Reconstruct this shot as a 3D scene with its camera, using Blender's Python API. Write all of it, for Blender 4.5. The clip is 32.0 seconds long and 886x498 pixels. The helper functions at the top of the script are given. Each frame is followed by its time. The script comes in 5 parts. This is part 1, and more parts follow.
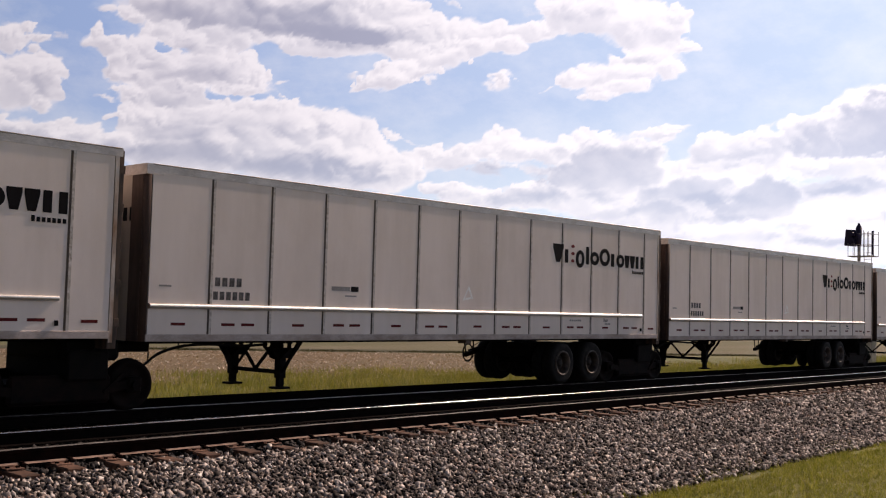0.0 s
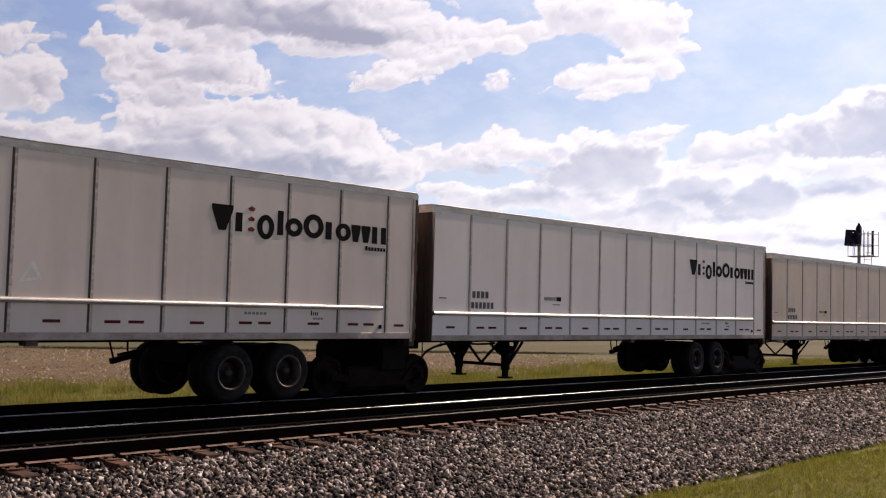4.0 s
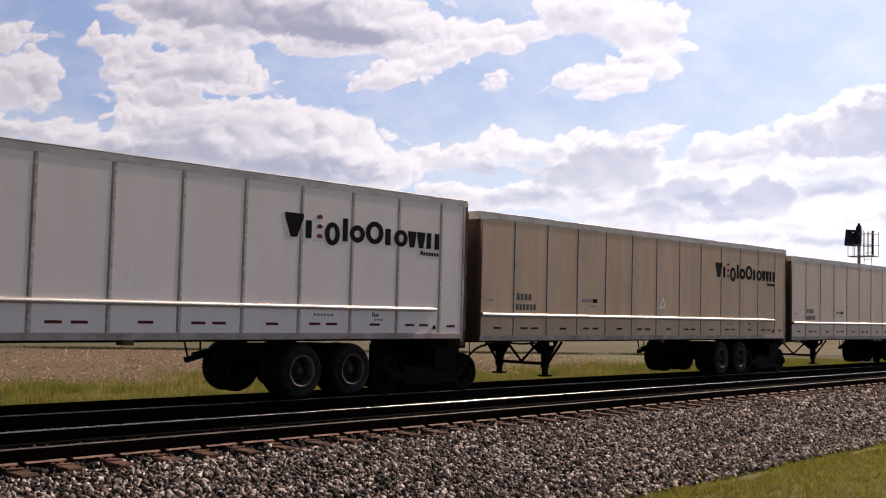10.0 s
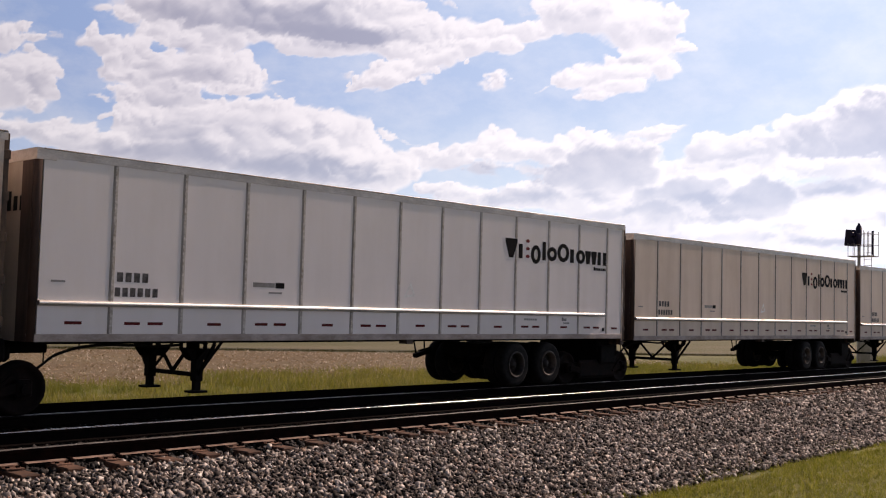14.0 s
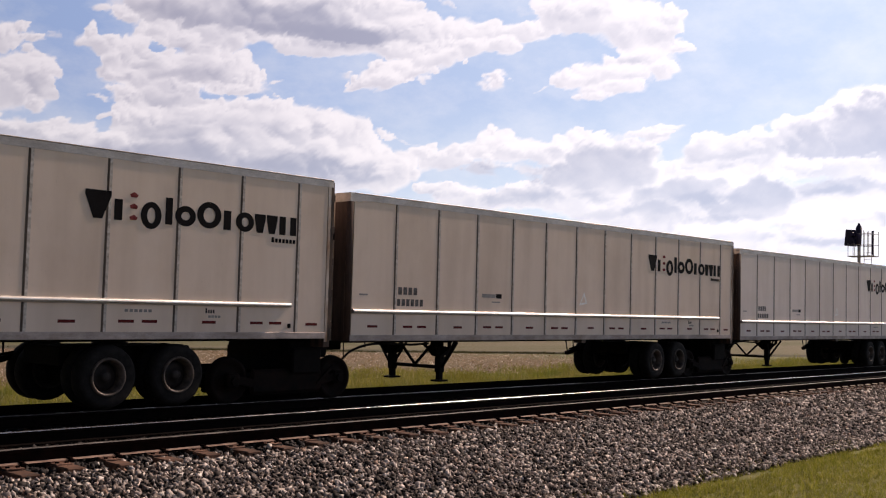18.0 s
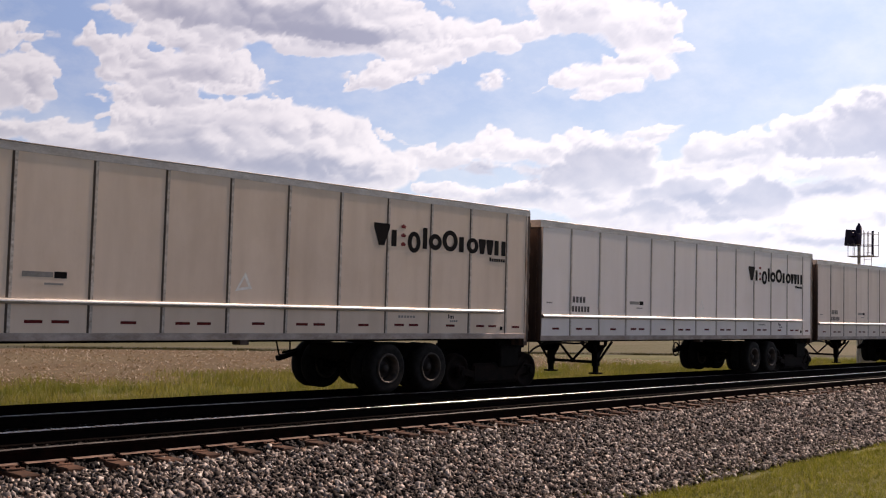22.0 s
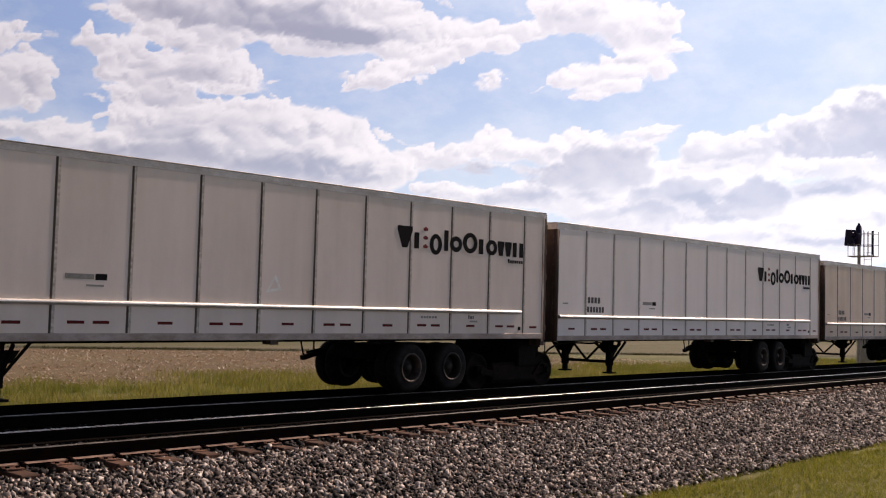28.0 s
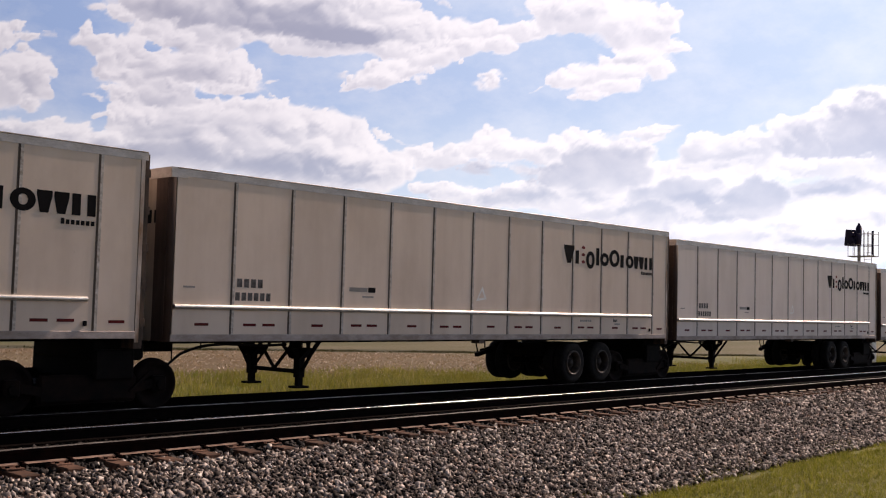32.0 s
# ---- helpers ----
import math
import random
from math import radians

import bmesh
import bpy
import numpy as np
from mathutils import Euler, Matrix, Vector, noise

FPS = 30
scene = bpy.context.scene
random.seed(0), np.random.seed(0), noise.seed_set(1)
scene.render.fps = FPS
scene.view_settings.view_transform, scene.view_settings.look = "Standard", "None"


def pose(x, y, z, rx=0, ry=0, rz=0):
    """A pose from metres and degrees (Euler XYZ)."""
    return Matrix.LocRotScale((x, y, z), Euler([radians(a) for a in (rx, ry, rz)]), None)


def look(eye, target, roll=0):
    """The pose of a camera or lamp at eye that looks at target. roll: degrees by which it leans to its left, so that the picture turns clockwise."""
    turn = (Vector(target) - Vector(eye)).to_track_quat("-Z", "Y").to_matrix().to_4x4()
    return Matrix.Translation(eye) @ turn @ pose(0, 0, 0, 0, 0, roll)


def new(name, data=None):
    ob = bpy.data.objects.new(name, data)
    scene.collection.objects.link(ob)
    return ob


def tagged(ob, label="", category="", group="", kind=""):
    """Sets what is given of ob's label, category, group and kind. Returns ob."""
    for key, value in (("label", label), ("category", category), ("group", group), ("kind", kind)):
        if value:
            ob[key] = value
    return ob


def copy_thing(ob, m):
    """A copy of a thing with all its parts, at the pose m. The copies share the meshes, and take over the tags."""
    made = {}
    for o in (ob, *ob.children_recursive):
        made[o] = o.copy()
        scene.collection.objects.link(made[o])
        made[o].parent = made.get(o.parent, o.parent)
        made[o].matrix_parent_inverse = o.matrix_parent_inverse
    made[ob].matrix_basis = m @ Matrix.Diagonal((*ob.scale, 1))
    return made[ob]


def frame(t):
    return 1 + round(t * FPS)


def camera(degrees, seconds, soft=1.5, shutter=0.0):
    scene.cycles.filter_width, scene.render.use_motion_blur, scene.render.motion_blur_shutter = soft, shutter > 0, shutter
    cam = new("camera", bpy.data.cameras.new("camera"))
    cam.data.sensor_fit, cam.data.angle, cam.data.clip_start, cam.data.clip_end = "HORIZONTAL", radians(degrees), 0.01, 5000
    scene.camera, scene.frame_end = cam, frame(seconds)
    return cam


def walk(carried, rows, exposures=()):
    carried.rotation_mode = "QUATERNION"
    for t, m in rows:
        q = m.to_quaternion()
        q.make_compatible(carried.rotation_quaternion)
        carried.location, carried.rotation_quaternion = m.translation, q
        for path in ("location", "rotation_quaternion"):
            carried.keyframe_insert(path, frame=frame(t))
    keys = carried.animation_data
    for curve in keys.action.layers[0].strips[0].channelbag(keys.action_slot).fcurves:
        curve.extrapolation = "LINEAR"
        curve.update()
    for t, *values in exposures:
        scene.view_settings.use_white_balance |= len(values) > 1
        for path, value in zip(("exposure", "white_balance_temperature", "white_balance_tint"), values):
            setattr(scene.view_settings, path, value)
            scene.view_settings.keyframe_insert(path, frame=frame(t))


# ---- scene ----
cam = camera(46.52, 32.0, soft=1.15)
EYE = Vector((0.0, 0.0, 1.7215))
AXIS = radians(41.72)      # the view's bearing, turned from the track's direction (+x)
TILT = radians(3.508)
AIM = EYE + Vector((math.cos(AXIS) * math.cos(TILT), math.sin(AXIS) * math.cos(TILT), math.sin(TILT)))
walk(cam, [(0.0, look(EYE, AIM, 1.622)), (32.0, look(EYE, AIM, 1.622))], exposures=[(0.0, 0.0, 7750, 28), (32.0, 0.0, 7750, 28)])

# ---- world and sun ----
SUN = Vector((0.77, -0.05, 0.636)).normalized()
world = bpy.data.worlds.new("world")
scene.world = world
world.use_nodes = True
wn = world.node_tree.nodes
sky = wn.new("ShaderNodeTexSky")
sky.sky_type = "NISHITA"
sky.sun_disc = False
sky.sun_elevation = math.asin(SUN.z)
sky.sun_rotation = math.atan2(SUN.x, SUN.y)
wn["Background"].inputs["Strength"].default_value = 0.024
world.node_tree.links.new(sky.outputs["Color"], wn["Background"].inputs["Color"])
sun = new("sun", bpy.data.lights.new("sun", "SUN"))
sun.data.energy = 3.8
sun.data.angle = radians(0.6)
sun.data.color = (1.0, 0.91, 0.79)
sun.matrix_world = look((60, 40, 60), Vector((60, 40, 60)) - SUN)

# ---- measures of the place ----
TRACK_FAR = 15.83          # centre line of the track on which the train runs
TRACK_NEAR = 12.25         # centre line of the empty track
NEAR_Z = 0.03              # its rail top above the other's
HALF_GAUGE = 0.755
TIE = 0.62
BED = -0.20                # top of the ballast
TOE_Y, TOE_Z = 7.5, -0.70  # where the near ballast slope meets the grass


# ---- material helpers ----
def material(name):
    m = bpy.data.materials.new(name)
    m.use_nodes = True
    nt = m.node_tree
    return m, nt, nt.nodes["Principled BSDF"]


def ramp(nt, stops, fac=None):
    r = nt.nodes.new("ShaderNodeValToRGB")
    while len(r.color_ramp.elements) < len(stops):
        r.color_ramp.elements.new(0.5)
    for e, (at, c) in zip(r.color_ramp.elements, stops):
        e.position = at
        e.color = (c, c, c, 1) if isinstance(c, (int, float)) else (*c, 1)
    if fac is not None:
        nt.links.new(fac, r.inputs["Fac"])
    return r


def noise_at(nt, scale, detail=4.0, rough=0.6, stretch=(1, 1, 1), coords="Object"):
    tc = nt.nodes.new("ShaderNodeTexCoord")
    mp = nt.nodes.new("ShaderNodeMapping")
    mp.inputs["Scale"].default_value = stretch
    nt.links.new(tc.outputs[coords], mp.inputs["Vector"])
    n = nt.nodes.new("ShaderNodeTexNoise")
    n.inputs["Scale"].default_value = scale
    n.inputs["Detail"].default_value = detail
    n.inputs["Roughness"].default_value = rough
    nt.links.new(mp.outputs["Vector"], n.inputs["Vector"])
    return n.outputs["Fac"]


def mix(nt, fac, a, b, blend="MIX"):
    m = nt.nodes.new("ShaderNodeMix")
    m.data_type = "RGBA"
    m.blend_type = blend
    for value, socket in ((fac, m.inputs[0]), (a, m.inputs[6]), (b, m.inputs[7])):
        if isinstance(value, bpy.types.NodeSocket):
            nt.links.new(value, socket)
        elif isinstance(value, (int, float)):
            socket.default_value = value
        else:
            socket.default_value = (*value, 1)
    return m.outputs[2]


def bump(nt, bsdf, height, strength=0.3, distance=0.01):
    b = nt.nodes.new("ShaderNodeBump")
    b.inputs["Strength"].default_value = strength
    b.inputs["Distance"].default_value = distance
    nt.links.new(height, b.inputs["Height"])
    nt.links.new(b.outputs["Normal"], bsdf.inputs["Normal"])


def surface(name, light, dark, scale=6.0, rough=0.7, metal=0.0, relief=0.2, stretch=(1, 1, 1), spread=0.0, fine=60.0, gloss=0.5):
    """A worn surface: two colours mixed by a coarse and a fine grain, with relief; spread varies it from object to object."""
    m, nt, b = material(name)
    coarse = noise_at(nt, scale, 5, 0.65, stretch)
    grain = noise_at(nt, fine, 3, 0.6, stretch)
    fac = ramp(nt, [(0.35, 0.0), (0.68, 1.0)], coarse).outputs["Color"]
    col = mix(nt, fac, dark, light)
    col = mix(nt, 0.35, col, ramp(nt, [(0.3, 0.55), (0.7, 1.15)], grain).outputs["Color"], "MULTIPLY")
    if spread:
        info = nt.nodes.new("ShaderNodeObjectInfo")
        col = mix(nt, 1.0, col, ramp(nt, [(0.0, 1 - spread), (1.0, 1 + spread)], info.outputs["Random"]).outputs["Color"], "MULTIPLY")
    nt.links.new(col, b.inputs["Base Color"])
    b.inputs["Roughness"].default_value = rough
    b.inputs["Metallic"].default_value = metal
    b.inputs["Specular IOR Level"].default_value = gloss
    bump(nt, b, grain, relief, 0.004)
    return m


def trailer_paint(name, clean, grime, amount):
    """White gel-coated panels with vertical streaks, stains and faint ripples, each panel with its own."""
    m, nt, b = material(name)
    info = nt.nodes.new("ShaderNodeObjectInfo")

    def own(scale, detail, rough, stretch):
        tc = nt.nodes.new("ShaderNodeTexCoord")
        shift = nt.nodes.new("ShaderNodeVectorMath")
        shift.operation = "MULTIPLY_ADD"
        nt.links.new(info.outputs["Random"], shift.inputs[0])
        shift.inputs[1].default_value = (40, 17, 29)
        nt.links.new(tc.outputs["Object"], shift.inputs[2])
        mp = nt.nodes.new("ShaderNodeMapping")
        mp.inputs["Scale"].default_value = stretch
        nt.links.new(shift.outputs[0], mp.inputs["Vector"])
        n = nt.nodes.new("ShaderNodeTexNoise")
        n.inputs["Scale"].default_value = scale
        n.inputs["Detail"].default_value = detail
        n.inputs["Roughness"].default_value = rough
        nt.links.new(mp.outputs["Vector"], n.inputs["Vector"])
        return n.outputs["Fac"]

    streak = own(1.6, 4, 0.55, (1.4, 1.4, 0.16))
    blot = own(0.8, 5, 0.65, (1, 1, 0.7))
    fine = own(26.0, 4, 0.7, (1, 1, 0.35))
    fac = ramp(nt, [(0.40, 0.0), (0.85, amount * 0.85)], streak).outputs["Color"]
    col = mix(nt, fac, clean, grime)
    fac = ramp(nt, [(0.45, 0.0), (0.8, amount * 0.8)], blot).outputs["Color"]
    col = mix(nt, fac, col, grime)
    fac = ramp(nt, [(0.66, 0.0), (0.78, amount * 0.6)], fine).outputs["Color"]
    col = mix(nt, fac, col, (grime[0] * 0.5, grime[1] * 0.45, grime[2] * 0.4))
    col = mix(nt, 1.0, col, ramp(nt, [(0.0, 0.94), (1.0, 1.0)], info.outputs["Random"]).outputs["Color"], "MULTIPLY")
    nt.links.new(col, b.inputs["Base Color"])
    b.inputs["Roughness"].default_value = 0.62
    b.inputs["Specular IOR Level"].default_value = 0.22
    bump(nt, b, noise_at(nt, 2.2, 2, 0.5), 0.10, 0.02)
    return m


# ---- materials ----
PAINT_WHITE = trailer_paint("paint_white", (0.835, 0.742, 0.69), (0.51, 0.425, 0.35), 0.4)
PAINT_COOL = trailer_paint("paint_cool_white", (0.90, 0.85, 0.84), (0.62, 0.565, 0.50), 0.25)
PAINT_CREAM = trailer_paint("paint_cream", (0.825, 0.685, 0.58), (0.50, 0.37, 0.27), 0.45)
# cream paint darkened: the shadow of the trailer ahead is put into it
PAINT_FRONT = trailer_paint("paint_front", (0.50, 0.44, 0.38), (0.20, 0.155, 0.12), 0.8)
PAINT_TAN = trailer_paint("paint_tan", (0.66, 0.49, 0.345), (0.38, 0.26, 0.165), 0.6)
SEAM_DARK = surface("seam_rust", (0.13, 0.092, 0.07), (0.05, 0.034, 0.027), 9.0, 0.8, 0.0, 0.2, (1, 1, 0.15))
SEAM_PALE = surface("seam_pale", (0.40, 0.365, 0.345), (0.20, 0.17, 0.15), 9.0, 0.7, 0.0, 0.2, (1, 1, 0.2))
POST_RIVETED = surface("post_riveted", (0.74, 0.69, 0.64), (0.36, 0.30, 0.25), 24.0, 0.5, 0.0, 0.5, (0.6, 1, 0.7))
RAIL_TRIM = surface("rail_trim", (0.72, 0.66, 0.62), (0.48, 0.42, 0.38), 5.0, 0.45, 0.1, 0.15, (0.4, 1, 1))
SILL_STEEL = surface("sill_steel", (0.56, 0.485, 0.455), (0.34, 0.275, 0.24), 5.0, 0.7, 0.0, 0.2, (0.5, 1, 1), gloss=0.2)
BRIGHT_METAL = surface("bright_metal", (0.84, 0.83, 0.81), (0.60, 0.57, 0.54), 2.5, 0.46, 1.0, 0.06, (0.3, 1, 1))
BEAD_METAL = surface("bead_metal", (0.50, 0.47, 0.45), (0.22, 0.19, 0.17), 3.0, 0.5, 0.6, 0.1, (0.3, 1, 1))
FRONT_STEEL = surface("front_steel", (0.115, 0.072, 0.058), (0.045, 0.026, 0.021), 3.0, 0.7, 0.0, 0.2, (1, 1, 0.2), gloss=0.25)
DOOR_RUST = surface("door_rust", (0.66, 0.59, 0.53), (0.30, 0.17, 0.10), 3.2, 0.75, 0.0, 0.3, (1, 1, 0.3))
DOOR_EDGE = surface("door_edge", (0.12, 0.07, 0.045), (0.02, 0.013, 0.010), 7.0, 0.8, 0.0, 0.4, (1, 1, 0.3))
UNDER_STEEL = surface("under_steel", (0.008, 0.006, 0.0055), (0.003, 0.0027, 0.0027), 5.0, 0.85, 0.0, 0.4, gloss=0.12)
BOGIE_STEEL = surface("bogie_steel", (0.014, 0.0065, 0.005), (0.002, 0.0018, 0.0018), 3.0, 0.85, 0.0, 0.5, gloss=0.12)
RUBBER = surface("rubber", (0.016, 0.0145, 0.0145), (0.006, 0.0055, 0.0055), 8.0, 0.8, 0.0, 0.4, gloss=0.15)
RIM_STEEL = surface("rim_steel", (0.10, 0.077, 0.062), (0.014, 0.010, 0.008), 5.0, 0.6, 0.2, 0.3, spread=0.75)
HUB_STEEL = surface("hub_steel", (0.03, 0.02, 0.017), (0.008, 0.006, 0.005), 7.0, 0.7, 0.2, 0.3)
REFLECTOR_RED = surface("reflector_red", (0.19, 0.012, 0.012), (0.06, 0.008, 0.008), 30.0, 0.6, 0.0, 0.1, gloss=0.15)
INK_BLACK = surface("ink_black", (0.010, 0.009, 0.011), (0.006, 0.005, 0.006), 5.0, 0.8, 0.0, 0.1, gloss=0.1)
INK_WORN = surface("ink_worn", (0.16, 0.15, 0.15), (0.05, 0.045, 0.045), 14.0, 0.7, 0.0, 0.1, gloss=0.2)
INK_RED = surface("ink_red", (0.34, 0.075, 0.075), (0.14, 0.02, 0.02), 8.0, 0.75, 0.0, 0.1, gloss=0.1)
INK_GREY = surface("ink_grey", (0.30, 0.285, 0.28), (0.20, 0.19, 0.18), 8.0, 0.5, 0.0, 0.1)
INK_PALE = surface("ink_pale", (0.95, 0.95, 0.94), (0.75, 0.73, 0.70), 8.0, 0.5, 0.0, 0.1)
RAIL_HEAD = surface("rail_head", (0.78, 0.77, 0.76), (0.46, 0.43, 0.41), 4.0, 0.20, 1.0, 0.05, (0.1, 3, 1))
RAIL_DULL = surface("rail_dull", (0.20, 0.185, 0.175), (0.02, 0.016, 0.014), 7.0, 0.6, 0.2, 0.2, (0.5, 3, 1))
RAIL_WORN = surface("rail_worn", (0.34, 0.33, 0.33), (0.10, 0.095, 0.09), 5.0, 0.4, 1.0, 0.1, (0.1, 3, 1))
# rust taken nearly to black: the shade on the rail webs is in this colour
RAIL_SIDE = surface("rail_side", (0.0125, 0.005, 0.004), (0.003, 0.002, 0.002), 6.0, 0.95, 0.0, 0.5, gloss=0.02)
PLATE_RUST = surface("plate_rust", (0.30, 0.155, 0.10), (0.07, 0.03, 0.02), 9.0, 0.8, 0.1, 0.5, spread=0.2)
# darker copy of the track steel, with the shade between the rails as its colour
STEEL_SHADED = surface("plate_oily", (0.008, 0.005, 0.0045), (0.003, 0.0025, 0.0025), 9.0, 0.9, 0.0, 0.5, gloss=0.03)
# sunlight on the upper side of the rail foot is put into this colour
FOOT_LIT = surface("foot_dust", (0.44, 0.30, 0.24), (0.17, 0.10, 0.075), 9.0, 0.8, 0.0, 0.3, (0.6, 1, 1))
TIE_WOOD = surface("tie_wood", (0.21, 0.098, 0.058), (0.04, 0.02, 0.013), 4.0, 0.9, 0.0, 0.8, (0.3, 2.5, 2.5), spread=0.25, fine=30)


def shade_across(m):
    """Paints shade on each tie past the near rail; near end bare brown wood."""
    nt = m.node_tree
    b = nt.nodes["Principled BSDF"]
    was = b.inputs["Base Color"].links[0].from_socket
    sep = nt.nodes.new("ShaderNodeSeparateXYZ")
    nt.links.new(nt.nodes.new("ShaderNodeTexCoord").outputs["Object"], sep.inputs[0])
    far = nt.nodes.new("ShaderNodeMath")
    far.operation = "MULTIPLY"
    far.inputs[1].default_value = -1.0
    nt.links.new(sep.outputs["Y"], far.inputs[0])
    ragged = nt.nodes.new("ShaderNodeMath")
    ragged.operation = "MULTIPLY_ADD"
    nt.links.new(noise_at(nt, 7.0, 3, 0.6), ragged.inputs[0])
    ragged.inputs[1].default_value = 0.3
    nt.links.new(far.outputs[0], ragged.inputs[2])
    fac = ramp(nt, [(0.90, 0.95), (1.0, 0.0)], ragged.outputs[0]).outputs["Color"]
    nt.links.new(mix(nt, fac, was, (0.014, 0.010, 0.008)), b.inputs["Base Color"])


shade_across(TIE_WOOD)
SIGNAL_BLACK = surface("signal_black", (0.034, 0.024, 0.085), (0.015, 0.011, 0.035), 5.0, 0.55, 0.1, 0.2)
SIGNAL_STEEL = surface("signal_steel", (0.58, 0.56, 0.55), (0.38, 0.36, 0.35), 5.0, 0.5, 0.5, 0.2)
CABINET_GREY = surface("cabinet_grey", (0.62, 0.62, 0.60), (0.45, 0.44, 0.42), 3.0, 0.5, 0.3, 0.1)


def island_material(name, stops, rough=0.85, metal=0.0, wear=0.25, scale=40.0, thin=0.0, lush=None):
    """Colour drawn from a ramp, piece by piece of a joined mesh."""
    m, nt, b = material(name)
    geo = nt.nodes.new("ShaderNodeNewGeometry")
    col = ramp(nt, stops, geo.outputs["Random Per Island"]).outputs["Color"]
    grain = noise_at(nt, scale, 3, 0.6)
    col = mix(nt, wear, col, ramp(nt, [(0.3, 0.5), (0.7, 1.3)], grain).outputs["Color"], "MULTIPLY")
    if lush:
        col = mix(nt, ramp(nt, [(0.44, 0.0), (0.60, 0.85)], noise_at(nt, 0.55, 4, 0.65, (0.5, 1, 1))).outputs["Color"], col, lush)
    patch = noise_at(nt, 0.8, 3, 0.6)
    col = mix(nt, 0.3, col, ramp(nt, [(0.3, 0.6), (0.7, 1.25)], patch).outputs["Color"], "MULTIPLY")
    nt.links.new(col, b.inputs["Base Color"])
    b.inputs["Roughness"].default_value = rough
    b.inputs["Metallic"].default_value = metal
    if thin:
        # leaves let some of the light through
        tr = nt.nodes.new("ShaderNodeBsdfTranslucent")
        nt.links.new(col, tr.inputs["Color"])
        both = nt.nodes.new("ShaderNodeMixShader")
        both.inputs[0].default_value = thin
        nt.links.new(b.outputs[0], both.inputs[1])
        nt.links.new(tr.outputs[0], both.inputs[2])
        nt.links.new(both.outputs[0], nt.nodes["Material Output"].inputs["Surface"])
    return m


STONE = island_material("ballast_stone", [(0.0, (0.012, 0.0095, 0.008)), (0.40, (0.055, 0.042, 0.037)), (0.60, (0.20, 0.16, 0.142)), (0.80, (0.56, 0.49, 0.45)), (0.93, (0.72, 0.66, 0.61)), (1.0, (0.25, 0.14, 0.09))], wear=0.4)
# dark copy of the ballast stone: the shade around the rails is its colour
STONE_SHADED = island_material("oily_stone", [(0.0, (0.012, 0.010, 0.010)), (0.6, (0.022, 0.019, 0.018)), (1.0, (0.055, 0.047, 0.042))])
GRASS_NEAR = island_material("grass_near", [(0.0, (0.15, 0.17, 0.018)), (0.5, (0.28, 0.29, 0.04)), (0.85, (0.40, 0.37, 0.08)), (1.0, (0.42, 0.36, 0.18))], 0.7, wear=0.1, thin=0.5)
GRASS_FAR = island_material("grass_far", [(0.0, (0.18, 0.175, 0.03)), (0.5, (0.28, 0.26, 0.045)), (0.85, (0.38, 0.33, 0.085)), (1.0, (0.40, 0.34, 0.17))], 0.7, wear=0.1, thin=0.5, lush=(0.15, 0.185, 0.022))
WEEDS = island_material("ditch_weeds", [(0.0, (0.05, 0.055, 0.012)), (0.7, (0.085, 0.08, 0.02)), (1.0, (0.15, 0.12, 0.05))], 0.8, wear=0.1, thin=0.3)
STUBBLE = island_material("stubble", [(0.0, (0.20, 0.15, 0.07)), (0.45, (0.34, 0.23, 0.13)), (0.72, (0.58, 0.45, 0.33)), (1.0, (0.96, 0.87, 0.76))], 0.9, wear=0.1, thin=0.45)


# ---- mesh helpers ----
def box_into(bm, x0, x1, y0, y1, z0, z1, bevel=0.0):
    made = bmesh.ops.create_cube(bm, size=1.0, matrix=Matrix.Translation(((x0 + x1) / 2, (y0 + y1) / 2, (z0 + z1) / 2)) @ Matrix.Diagonal((x1 - x0, y1 - y0, z1 - z0, 1)))
    if bevel:
        vs = made["verts"]
        es = {e for v in vs for e in v.link_edges}
        bmesh.ops.bevel(bm, geom=list(es), offset=bevel, segments=1, affect="EDGES")


def box(x0, x1, y0, y1, z0, z1, bevel=0.0):
    bm = bmesh.new()
    box_into(bm, x0, x1, y0, y1, z0, z1, bevel)
    return bm


def rod_into(bm, a, b, r, sides=8):
    a, b = Vector(a), Vector(b)
    way = b - a
    m = Matrix.Translation((a + b) / 2) @ way.to_track_quat("Z", "Y").to_matrix().to_4x4()
    bmesh.ops.create_cone(bm, cap_ends=False, segments=sides, radius1=r, radius2=r, depth=way.length, matrix=m)
    for end in (-0.5, 0.5):
        bmesh.ops.create_circle(bm, cap_ends=True, segments=sides, radius=r, matrix=m @ Matrix.Translation((0, 0, end * way.length)))


def rod(a, b, r, sides=8):
    bm = bmesh.new()
    rod_into(bm, a, b, r, sides)
    return bm


def beam_into(bm, a, b, w, h):
    """A bar of rectangular section from a to b."""
    a, b = Vector(a), Vector(b)
    way = b - a
    m = Matrix.Translation((a + b) / 2) @ way.to_track_quat("X", "Z").to_matrix().to_4x4() @ Matrix.Diagonal((way.length, w, h, 1))
    bmesh.ops.create_cube(bm, size=1.0, matrix=m)


def beam(a, b, w, h):
    bm = bmesh.new()
    beam_into(bm, a, b, w, h)
    return bm


